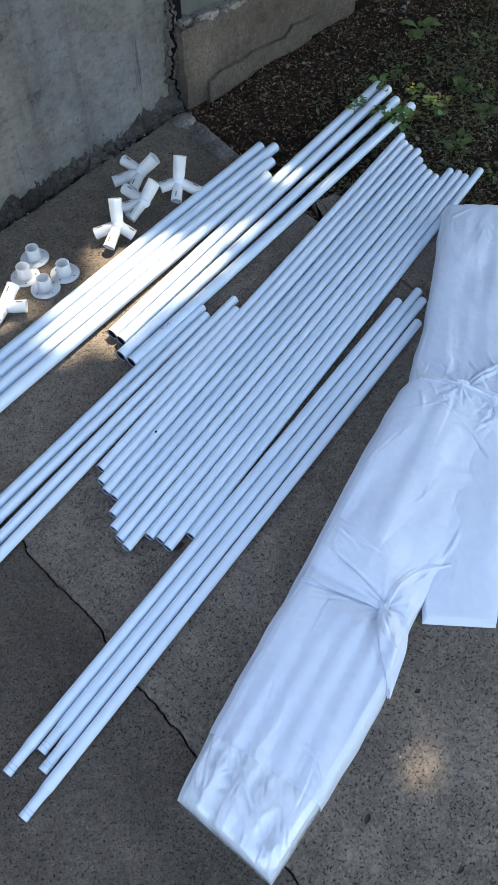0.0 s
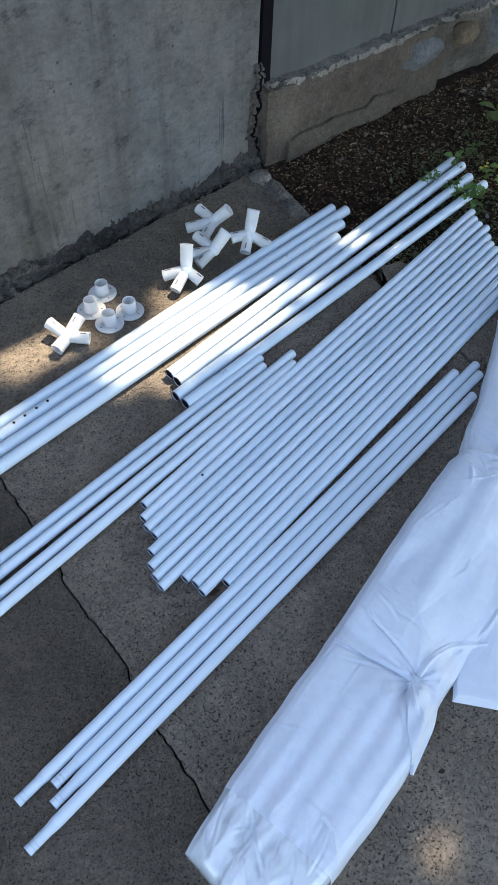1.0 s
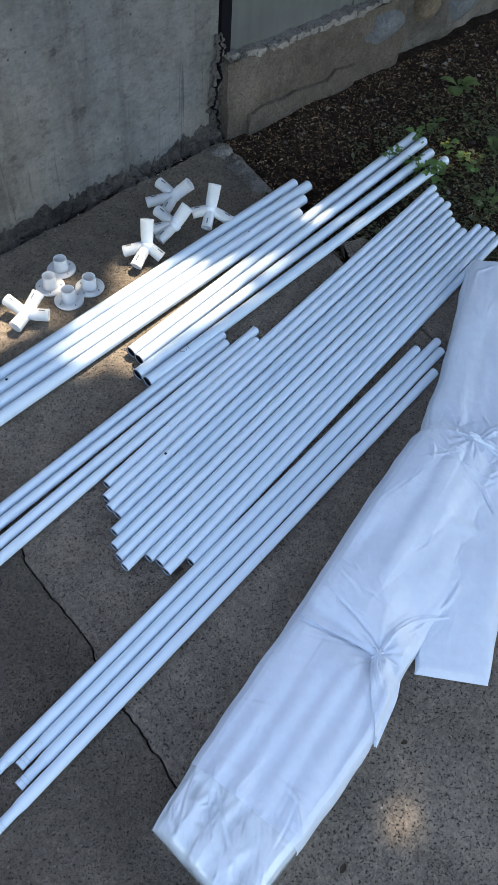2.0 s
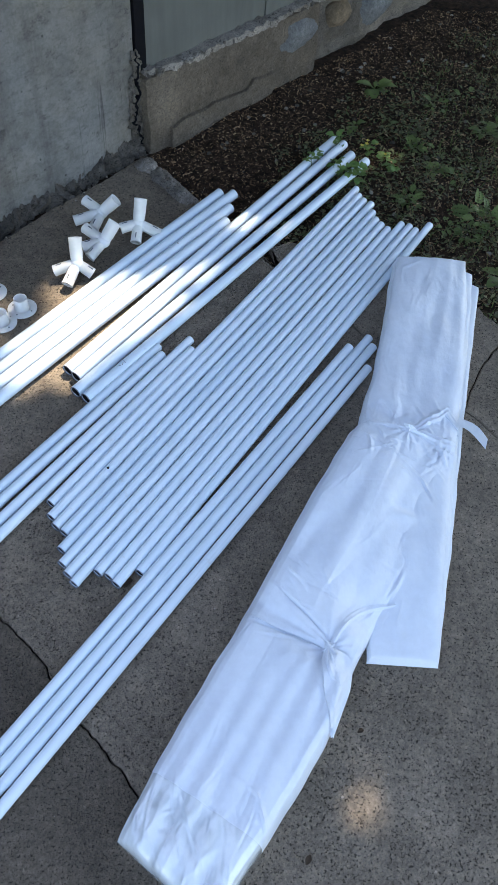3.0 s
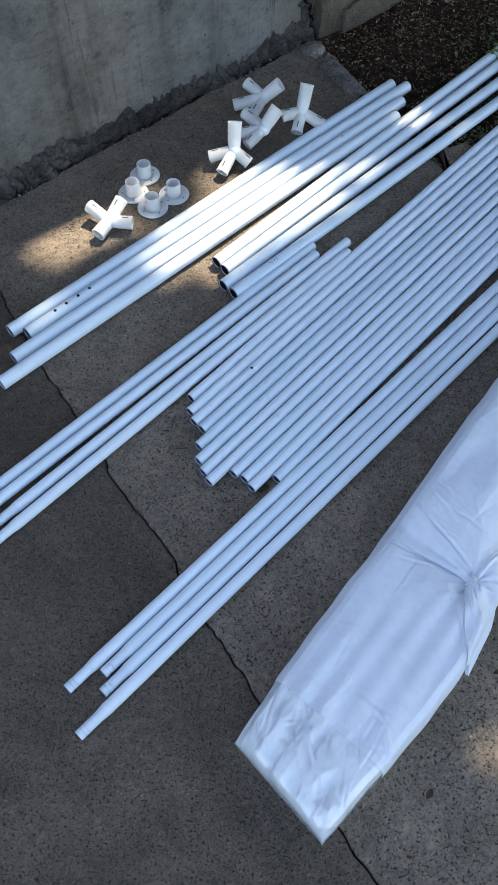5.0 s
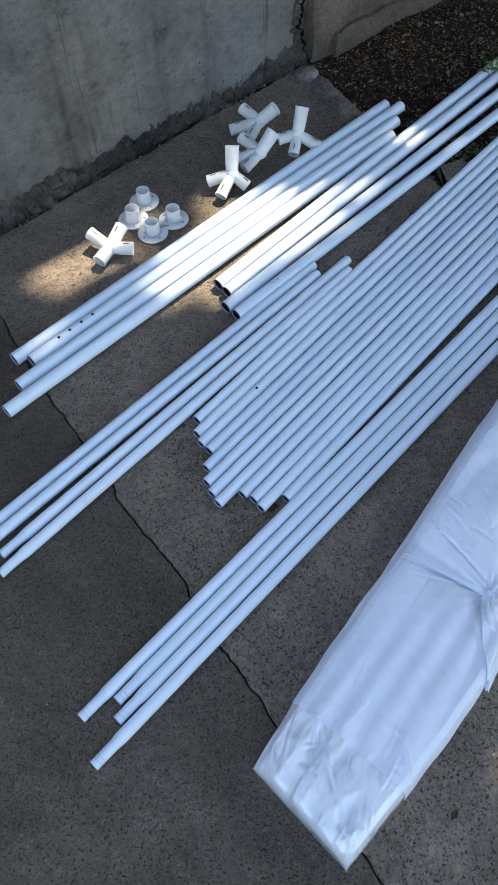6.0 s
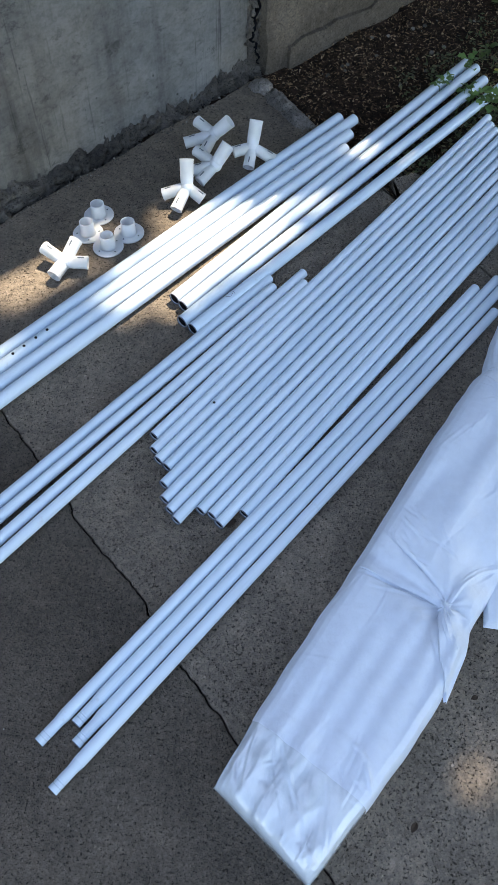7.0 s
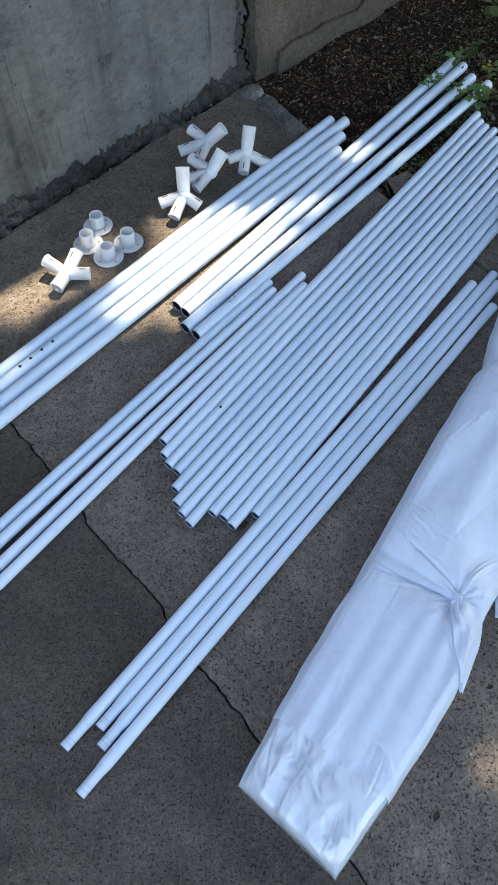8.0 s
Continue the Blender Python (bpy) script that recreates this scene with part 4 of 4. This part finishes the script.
strip("tie_band", [(0.385, 1.165), (0.42, 1.15), (0.46, 1.13), (0.492, 1.114)], [(0.38, 1.135), (0.42, 1.12), (0.46, 1.107), (0.492, 1.1)], 0.0, 0.001, 2.0, 0.001)
strip("tie_strap", [(0.495, 1.118), (0.53, 1.148), (0.565, 1.172), (0.613, 1.196)], [(0.499, 1.1), (0.54, 1.12), (0.578, 1.142), (0.603, 1.166)], 0.001, 0.004, 2.5, 0.0022)
strip("tie_strap", [(0.497, 1.112), (0.535, 1.108), (0.58, 1.1), (0.612, 1.088)], [(0.496, 1.1), (0.525, 1.085), (0.565, 1.06), (0.6, 1.045)], 0.0, 0.003, 3.0, 0.002)
strip("tie_strap", [(0.603, 1.192), (0.613, 1.172), (0.625, 1.15), (0.637, 1.142)], [(0.588, 1.172), (0.602, 1.15), (0.617, 1.128), (0.63, 1.118)], 0.003, 0.002, 1.0, 0.0008)
knot(KNOT_HIGH, 0.009, 80)


def tag_strip():
    """The loose end of the upper tie, hanging over onto the pavement."""
    bm = bmesh.new()
    a, b, c = Vector((0.622, 1.14, 0.068)), Vector((0.668, 1.145, 0.05)), Vector((0.71, 1.122, 0.004))
    n, rows = 24, []
    for k in range(n + 1):
        u = k / n
        p = a * (1 - u) ** 2 + b * 2 * u * (1 - u) + c * u * u
        side = Vector((0.35, 0.9, 0.1)).normalized()
        w = 0.026 + 0.006 * u
        rows.append([bm.verts.new(p + side * w * (j / 4 - 0.5) + Vector((0, 0, 0.002 * math.sin(j + 6 * u)))) for j in range(5)])
    for r0, r1 in zip(rows, rows[1:]):
        for j in range(4):
            bm.faces.new((r0[j], r0[j + 1], r1[j + 1], r1[j]))
    bmesh.ops.solidify(bm, geom=list(bm.faces), thickness=0.001)
    return shade(part("tie_end", bm, CLOTH, cover, "loose end of the cloth tie"), 70)


tag_strip()

# ---- soil litter, weeds, tree ----
def inside(p, line):
    hit = False
    for a, b in zip(line, line[1:] + line[:1]):
        if (a.y > p.y) != (b.y > p.y) and p.x < (b.x - a.x) * (p.y - a.y) / (b.y - a.y) + a.x:
            hit = not hit
    return hit


RIGHT_IN = Vector((-RIGHT_DIR.y, RIGHT_DIR.x, 0))


COARSE = [line[::5] for key, line in slabs.items() if key != "near"]


def on_soil(p):
    if (p - Vector(RIGHT_O)).dot(RIGHT_IN) > -0.005 or (p - wall_at(0)).dot(WALL_IN) > -0.03 and p.x < -0.2:
        return False
    return not any(inside(p, line) for line in COARSE)


def soil_z(p):
    z = -0.03
    if -0.6 < p.x < 2.7 and 0.8 < p.y < 4.3:
        z += 0.012 * noise.fractal(Vector((p.x * 5, p.y * 5, 0)), 1, 2, 4) + 0.012
    return z


rng = random.Random(7)


def scatter(count, xr, yr, keep):
    out = []
    while len(out) < count:
        p = Vector((rng.uniform(*xr), rng.uniform(*yr), 0))
        if keep(p) and on_soil(p):
            out.append(p)
    return out


def greenness(p):
    """How overgrown the soil is: bare by the plinth, weedy farther out."""
    d = -(p - Vector(RIGHT_O)).dot(RIGHT_IN)
    return min(1.0, max(0.0, (d - 0.22) / 0.25)) * (0.65 + 0.7 * noise.noise(p * 4.5))


def shaving(verts, faces, p, length, width, curl, lift):
    """One curled chip, three cuts long."""
    a, tip, roll = rng.uniform(0, 6.283), rng.uniform(-0.4, 0.4), rng.uniform(-0.7, 0.7)
    way, side = Vector((math.cos(a), math.sin(a), tip)), Vector((-math.sin(a), math.cos(a), roll))
    k = len(verts)
    bend = rng.uniform(-1, 1) * curl
    for i in range(4):
        u = i / 3 - 0.5
        c = p + way * length * u + Vector((0, 0, lift + curl * length * (0.25 - u * u))) + side * bend * length * (u * u)
        w = width * (1 - 0.5 * abs(2 * u))
        verts += [c - side * w * 0.5, c + side * w * 0.5]
    faces += [(k + 2 * i, k + 2 * i + 1, k + 2 * i + 3, k + 2 * i + 2) for i in range(3)]


def build_litter():
    verts, faces = [], []
    for p in scatter(27000, (-0.3, 1.75), (1.35, 3.5), lambda p: rng.random() < 1.0 - 0.45 * greenness(p)):
        p.z = soil_z(p)
        big = rng.random() < 0.12
        shaving(verts, faces, p, rng.uniform(0.004, 0.012) * (1.5 if big else 1), rng.uniform(0.002, 0.005) * (1.5 if big else 1), rng.uniform(0, 0.9), rng.uniform(0.001, 0.005))
    return tagged(from_arrays("litter", verts, faces, LITTER), "tan wood chips and dry scraps strewn on dark soil", "litter", kind="stuff")


def build_grit():
    verts, faces = [], []
    def stone(p, r):
        k = len(verts)
        h = r * rng.uniform(0.5, 0.9)
        ring = [Vector((r * rng.uniform(0.7, 1.2) * math.cos(a), r * rng.uniform(0.7, 1.2) * math.sin(a), 0)) for a in (0, 1.26, 2.51, 3.77, 5.03)]
        verts.extend([p + v for v in ring] + [p + v * 0.6 + Vector((0, 0, h)) for v in ring])
        for i in range(5):
            j = (i + 1) % 5
            faces.append((k + i, k + j, k + 5 + j, k + 5 + i))
        faces.append(tuple(k + 5 + i for i in range(5)))
    for p in scatter(900, (-0.3, 1.75), (1.35, 3.5), lambda p: True):
        p.z = soil_z(p) - 0.001
        stone(p, rng.choice((0.002, 0.003, 0.003, 0.004, 0.009)))
    for k in range(260):
        s = rng.uniform(-1.6, 0.0)
        p = wall_at(s, -0.045 - abs(rng.gauss(0, 0.02)))
        stone(p, rng.uniform(0.001, 0.0035))
    for k in range(200):
        p = Vector((rng.uniform(-0.8, 1.1), rng.uniform(0.1, 1.9), 0))
        stone(p, rng.uniform(0.0008, 0.002))
    return tagged(from_arrays("grit", verts, faces, GRIT), "grey grit and small stones on soil and pavement", "grit", kind="stuff")


def build_cover():
    verts, faces = [], []
    for p in scatter(1000, (0.2, 1.9), (1.4, 3.5), lambda p: rng.random() < greenness(p)):
        n = rng.randint(6, 16)
        spread = rng.uniform(0.012, 0.035)
        for _ in range(n):
            c = p + Vector((rng.gauss(0, spread), rng.gauss(0, spread), 0))
            if not on_soil(c):
                continue
            c.z = soil_z(c) + rng.uniform(0.003, 0.022)
            a, r = rng.uniform(0, 6.283), rng.uniform(0.004, 0.011)
            way = Vector((math.cos(a), math.sin(a), rng.uniform(-0.2, 0.5)))
            side = Vector((-math.sin(a), math.cos(a), rng.uniform(-0.3, 0.3)))
            k = len(verts)
            verts += [c, c + way * r - side * r * 0.55, c + way * r * 1.9, c + way * r + side * r * 0.55, c + way * r + Vector((0, 0, -0.0015))]
            faces += [(k, k + 1, k + 4), (k + 1, k + 2, k + 4), (k + 2, k + 3, k + 4), (k + 3, k, k + 4)]
    return tagged(from_arrays("ground_cover", verts, faces, COVER), "low clumps of small green weed leaves", "weeds", kind="stuff")


def build_grass():
    verts, faces = [], []
    for p in scatter(6500, (0.3, 1.9), (1.4, 3.5), lambda p: rng.random() < greenness(p) * (0.35 + p.x * 0.5)):
        p.z = soil_z(p)
        a, h, w = rng.uniform(0, 6.283), rng.uniform(0.015, 0.055), rng.uniform(0.0008, 0.002)
        way, side = Vector((math.cos(a), math.sin(a), 0)), Vector((-math.sin(a), math.cos(a), 0))
        lean = rng.uniform(0.4, 1.4)
        k = len(verts)
        for i in range(4):
            u = i / 3
            c = p + way * h * lean * u * u + Vector((0, 0, h * (u - 0.45 * u * u * lean)))
            verts += [c - side * w * (1 - u * 0.8), c + side * w * (1 - u * 0.8)]
        faces += [(k + 2 * i, k + 2 * i + 1, k + 2 * i + 3, k + 2 * i + 2) for i in range(3)]
    return tagged(from_arrays("grass", verts, faces, DRYGRASS), "thin dry grass blades among the weeds", "grass", kind="stuff")


build_litter()
build_grit()
build_cover()
build_grass()


def leaf_mesh(length, width, droop, wave, mat, name="leaf"):
    """One broad leaf: stalk, folded midrib, wavy margin."""
    n = 8
    verts, faces = [], []
    for i in range(n + 1):
        u = i / n
        w = width * max(0.06, math.sin(math.pi * min(1.0, max(0.0, (u - 0.15) / 0.85)) ** 0.8) ** 0.8) if u > 0.15 else width * 0.07
        x, z = length * (u - 0.1 * u * u), length * (0.55 * u - droop * u * u)
        lift = 0.12 * w
        wob = wave * width * math.sin(u * 17)
        verts += [(x, -w * 0.5, z + lift + wob), (x, 0, z), (x, w * 0.5, z + lift - wob)]
    for i in range(n):
        k = 3 * i
        faces += [(k, k + 1, k + 4, k + 3), (k + 1, k + 2, k + 5, k + 4)]
    me = bpy.data.meshes.new(name)
    me.from_pydata(verts, [], faces)
    me.materials.append(mat)
    me.polygons.foreach_set("use_smooth", [True] * len(me.polygons))
    return me


BROAD = [leaf_mesh(0.085, 0.034, 0.45, 0.05, LEAF), leaf_mesh(0.07, 0.03, 0.6, 0.08, LEAF), leaf_mesh(0.055, 0.022, 0.35, 0.04, LEAF)]
SPRIG = [leaf_mesh(0.036, 0.024, 0.4, 0.1, SHOOT), leaf_mesh(0.028, 0.02, 0.2, 0.1, SHOOT)]
LIT_LEAFLET = leaf_mesh(0.009, 0.007, 0.1, 0.05, SUN_YELLOW, "petal")


def weed(x, y, count, size, label):
    root = tagged(new("weed"), label, "weed", "broadleaf weeds")
    root.location = (x, y, soil_z(Vector((x, y, 0))))
    for k in range(count):
        ob = new("leaf", rng.choice(BROAD))
        ob.parent = root
        s = size * rng.uniform(0.65, 1.15)
        ob.matrix_basis = pose(0, 0, 0.002, 0, rng.uniform(-12, 16), 360 * k / count + rng.uniform(-25, 25)) @ Matrix.Scale(s, 4)
    return root


for x, y, c, s in ((0.63, 2.82, 8, 1.2), (0.53, 2.57, 5, 0.9), (1.18, 2.76, 9, 1.2), (1.0, 2.55, 7, 1.0), (0.78, 2.31, 8, 1.0), (0.9, 1.77, 7, 1.0),
                   (0.96, 1.68, 6, 1.1), (1.1, 1.72, 6, 0.9), (0.73, 2.43, 5, 0.7), (0.68, 2.16, 5, 0.7), (0.87, 2.07, 5, 0.6), (1.3, 2.3, 7, 1.0), (1.22, 1.98, 5, 0.8)):
    weed(x, y, c, s, "low green broadleaf weed growing in dark soil")


def lobed_mesh(length, width, pairs):
    """A feathery leaf: a thin midrib with pairs of small toothed lobes."""
    verts, faces = [], []
    for i in range(pairs * 2 + 1):
        u = (i // 2 + 1) / (pairs + 1) if i < pairs * 2 else 1.0
        side = 1 if i % 2 else -1
        c = Vector((length * u * 0.95, 0, length * (0.5 * u - 0.55 * u * u)))
        reach = width * 0.5 * math.sin(math.pi * (0.2 + 0.75 * u)) if i < pairs * 2 else width * 0.3
        way = Vector((0.55, side * 0.85, 0.15)) if i < pairs * 2 else Vector((1, 0, -0.2))
        across = Vector((-way.y, way.x, 0)) * 0.42
        k = len(verts)
        verts += [c, c + (way * 0.5 + across) * reach, c + (way * 0.72 + across * 0.4) * reach, c + way * reach, c + (way * 0.72 - across * 0.4) * reach, c + (way * 0.5 - across) * reach, c + way * reach * 0.55 - Vector((0, 0, 0.002))]
        faces += [(k + j, k + (j + 1) % 6, k + 6) for j in range(6)]
    k = len(verts)
    for i in range(5):
        u = i / 4
        x, z = length * u * 0.95, length * (0.5 * u - 0.55 * u * u)
        verts += [(x, -0.0009, z), (x, 0.0009, z)]
    faces += [(k + 2 * i, k + 2 * i + 1, k + 2 * i + 3, k + 2 * i + 2) for i in range(4)]
    me = bpy.data.meshes.new("leaf")
    me.from_pydata([tuple(v) for v in verts], [], faces)
    me.materials.append(LEAF)
    return me


FEATHER = [lobed_mesh(0.075, 0.045, 5), lobed_mesh(0.055, 0.04, 4), lobed_mesh(0.045, 0.03, 4)]


def feather_weed(x, y, count, size):
    """A loose clump of feathery leaves, rising in the middle."""
    root = tagged(new("weed"), "loose clump of feathery green weed on soil", "weed", "feathery weeds")
    root.location = (x, y, soil_z(Vector((x, y, 0))))
    for k in range(count):
        ob = new("leaf", rng.choice(FEATHER))
        ob.parent = root
        r = 0.035 * size * math.sqrt(rng.random())
        a = 137.5 * k + rng.uniform(-20, 20)
        ob.matrix_basis = pose(r * math.cos(radians(a)), r * math.sin(radians(a)), rng.uniform(0.0, 0.025), rng.uniform(-25, 25), rng.uniform(-25, 15), a + rng.uniform(-40, 40)) @ Matrix.Scale(0.7 * size * rng.uniform(0.6, 1.1), 4)
    return root


FEATHERY = [(0.73, 2.42, 16, 0.9), (0.66, 2.12, 16, 0.9), (0.88, 2.03, 20, 1.3), (0.83, 1.96, 14, 1.0), (0.76, 1.99, 12, 0.9), (0.65, 2.37, 9, 0.6), (0.79, 2.4, 9, 0.6), (0.55, 2.26, 10, 0.7), (0.49, 2.11, 10, 0.7), (1.05, 2.56, 12, 1.0), (0.85, 2.71, 10, 0.8), (1.01, 2.1, 10, 0.9), (1.1, 2.37, 9, 0.8), (0.84, 2.26, 9, 0.7), (0.64, 2.57, 8, 0.7), (0.97, 2.79, 9, 0.8)]
for x, y, c, k in FEATHERY:
    feather_weed(x, y, c, k)


def sprig(x, y, z0, height, count, lit_tips=0):
    """A small leafy shoot with a stem; some bear tiny leaves with sunlight put into their yellow."""
    root = tagged(new("seedling"), "small leafy green shoot growing between white poles" if not lit_tips else "small weed with leaves coloured yellow for sunlight", "weed")
    root.location = (x, y, z0)
    bm = lathe([(0, 0.0012), (height, 0.0006), (height, 0.0001), (0, 0.0001)], 6)
    bm.transform(pose(0, 0, 0, 0, -80, rng.uniform(0, 360)))
    part("stem", bm, LEAF, root)
    for k in range(count):
        u = 0.35 + 0.65 * k / count
        ob = new("leaf", rng.choice(SPRIG))
        ob.parent = root
        ob.matrix_basis = pose(rng.gauss(0, 0.006), rng.gauss(0, 0.006), height * u, rng.uniform(-20, 20), rng.uniform(-10, 35), 137 * k + rng.uniform(-20, 20)) @ Matrix.Scale(rng.uniform(0.7, 1.2), 4)
    for k in range(lit_tips):
        head = Vector((rng.gauss(0, 0.016), rng.gauss(0, 0.016), height * rng.uniform(0.8, 1.15)))
        for j in range(5):
            ob = new("petal", LIT_LEAFLET)
            ob.parent = root
            ob.matrix_basis = pose(*head, 0, rng.uniform(-30, 0), 72 * j + 20 * k)
    return root


sprig(0.44, 2.375, -0.02, 0.09, 12)
sprig(0.352, 2.262, -0.02, 0.09, 12)
sprig(0.425, 2.232, -0.02, 0.085, 9)
sprig(0.465, 2.195, -0.02, 0.085, 14)
sprig(0.495, 2.205, -0.02, 0.075, 12)
sprig(0.555, 2.385, -0.02, 0.045, 9, 4)
sprig(0.60, 2.34, -0.02, 0.04, 10, 1)
sprig(0.62, 2.27, -0.02, 0.045, 12)


def scrap(x, y, length, width, turn, mat, label):
    verts, faces = [], []
    for i in range(6):
        u = i / 5
        w = width * math.sin(math.pi * (0.08 + 0.86 * u))
        z = 0.002 + 0.004 * math.sin(3 * u)
        verts += [(length * (u - 0.5), -w / 2, z + 0.002), (length * (u - 0.5), 0, z), (length * (u - 0.5), w / 2, z + 0.003)]
    for i in range(5):
        k = 3 * i
        faces += [(k, k + 1, k + 4, k + 3), (k + 1, k + 2, k + 5, k + 4)]
    ob = from_arrays("dry_leaf", verts, faces, mat)
    ob.matrix_world = pose(x, y, 0.0, 0, 0, turn)
    return tagged(ob, label, "dry leaf")


DEAD = make_plain("dead leaf", (0.05, 0.035, 0.025), 0.85, 0.2, 80)
for x, y, L, w, a in ((0.202, 0.205, 0.018, 0.011, 60), (0.353, 0.125, 0.016, 0.008, 40), (0.318, 0.425, 0.013, 0.009, 20), (-0.154, 0.735, 0.03, 0.02, 30), (0.1, 0.62, 0.008, 0.005, 0),
                      (-0.02, 1.72, 0.01, 0.006, 80), (0.05, 1.76, 0.012, 0.006, 10)):
    scrap(x, y, L, w, a, DEAD, "small curled brown dead leaf on concrete")
scrap(-0.145, 0.765, 0.03, 0.022, 70, RUST, "rusty brown leaf scrap among the poles")

# the unseen tree added overhead to shade the place; the sun comes through gaps cut in its crown
GAPS = [(-0.29, 1.48, 0.32, 0.175, 46, 1.0), (-0.70, 1.38, 0.2, 0.11, 48, 0.97), (-0.47, 1.63, 0.15, 0.07, 40, 0.95), (0.11, 1.93, 0.09, 0.075, 0, 1.0),
        (0.21, 1.9, 0.085, 0.075, 0, 0.97), (0.3, 0.42, 0.07, 0.09, 0, 0.9), (0.33, 0.3, 0.07, 0.1, 0, 0.86), (-0.05, 0.91, 0.2, 0.05, 55, 0.86),
        (0.55, 2.36, 0.09, 0.08, 0, 0.97), (0.295, 2.31, 0.08, 0.07, 0, 0.95), (-0.70, 1.09, 0.15, 0.07, 52, 0.93), (-0.03, 1.66, 0.15, 0.09, 50, 0.95)]
# openings cut into the crown so the poles reflect open sky: middle and half width at a height of 4.4 m
SKY_GAPS = [(-0.1, 3.85, 0.34), (0.45, 4.6, 0.3), (1.35, 4.75, 0.35), (0.5, 3.7, 0.2), (0.9, 5.4, 0.4)]


def lit_spot(p):
    """Whether to leave out a leaf here: the crown is cut open or thinned where the ground is to have sun."""
    g = p - TO_SUN * ((p.z - 0.03) / TO_SUN.z)
    up = Vector((0.2, 1.2, 0)).lerp(Vector((p.x, p.y, 0)), 4.4 / p.z)
    if any((up.x - x) ** 2 + (up.y - y) ** 2 < r * r * (0.8 + 0.8 * noise.noise(p * 2.5)) for x, y, r in SKY_GAPS):
        return True
    for x, y, a, b, turn, bare in GAPS:
        d = Vector((g.x - x, g.y - y, 0))
        c, s = math.cos(radians(turn)), math.sin(radians(turn))
        u, v = d.x * c + d.y * s, -d.x * s + d.y * c
        if (u / a) ** 2 + (v / b) ** 2 < 1 and rng.random() < bare:
            return True
    return False


def build_tree():
    tree = tagged(new("tree"), "unseen leafy tree with a broad crown, added overhead for shade", "tree")
    foot, top = Vector((3.4, 5.6, -0.03)), Vector((2.2, 4.6, 3.6))
    tree.location = foot
    trunk = bmesh.new()
    def limb(a, b, r0, r1):
        way = b - a
        bm = lathe([(0, r0), (way.length, r1), (way.length, 0.001), (0, 0.001)], 10)
        bm.transform(Matrix.Translation(a - foot) @ way.to_track_quat("X", "Z").to_matrix().to_4x4())
        me = bpy.data.meshes.new("limb")
        bm.to_mesh(me)
        bm.free()
        trunk.from_mesh(me)
        bpy.data.meshes.remove(me)
    mid = Vector((2.9, 5.2, 1.9))
    limb(foot, mid, 0.17, 0.13)
    limb(mid, top, 0.13, 0.08)
    for k in range(9):
        a = k * 0.7
        limb(top, Vector((1.6 + 2.0 * math.cos(a), 3.9 + 2.0 * math.sin(a), 4.3 + 0.3 * math.sin(3 * a))), 0.05, 0.012)
    part("trunk", trunk, BARK, tree)
    verts, faces = [], []
    for k in range(25000):
        a, r = rng.uniform(0, 6.283), math.sqrt(rng.random())
        if k < 12500:
            p = Vector((1.55 + 2.5 * r * math.cos(a), 3.55 + 2.5 * r * math.sin(a), 4.5 + rng.uniform(-0.6, 0.6)))
        else:
            # Second, wider part of the crown, added to block skylight from the right.
            p = Vector((2.9 + 3.9 * r * math.cos(a), 2.9 + 3.9 * r * math.sin(a), 4.3 + rng.uniform(-0.9, 0.7) + 0.35 * math.sin(r * 9 + 2 * a)))
        if lit_spot(p):
            continue
        e = Euler((rng.gauss(0, 0.5), rng.gauss(0, 0.5), rng.uniform(0, 6.283))).to_matrix()
        s = rng.uniform(0.075, 0.12)
        k = len(verts)
        for u, v, w in ((-1, 0, 0), (-0.3, -0.62, 0.15), (0.5, -0.5, 0.1), (1.1, 0, -0.2), (0.5, 0.5, 0.1), (-0.3, 0.62, 0.15)):
            verts.append(p - foot + e @ Vector((u * s, v * s, w * s)))
        faces.append(tuple(range(k, k + 6)))
    from_arrays("crown", verts, faces, CROWNLEAF, tree)
    return tree


build_tree()
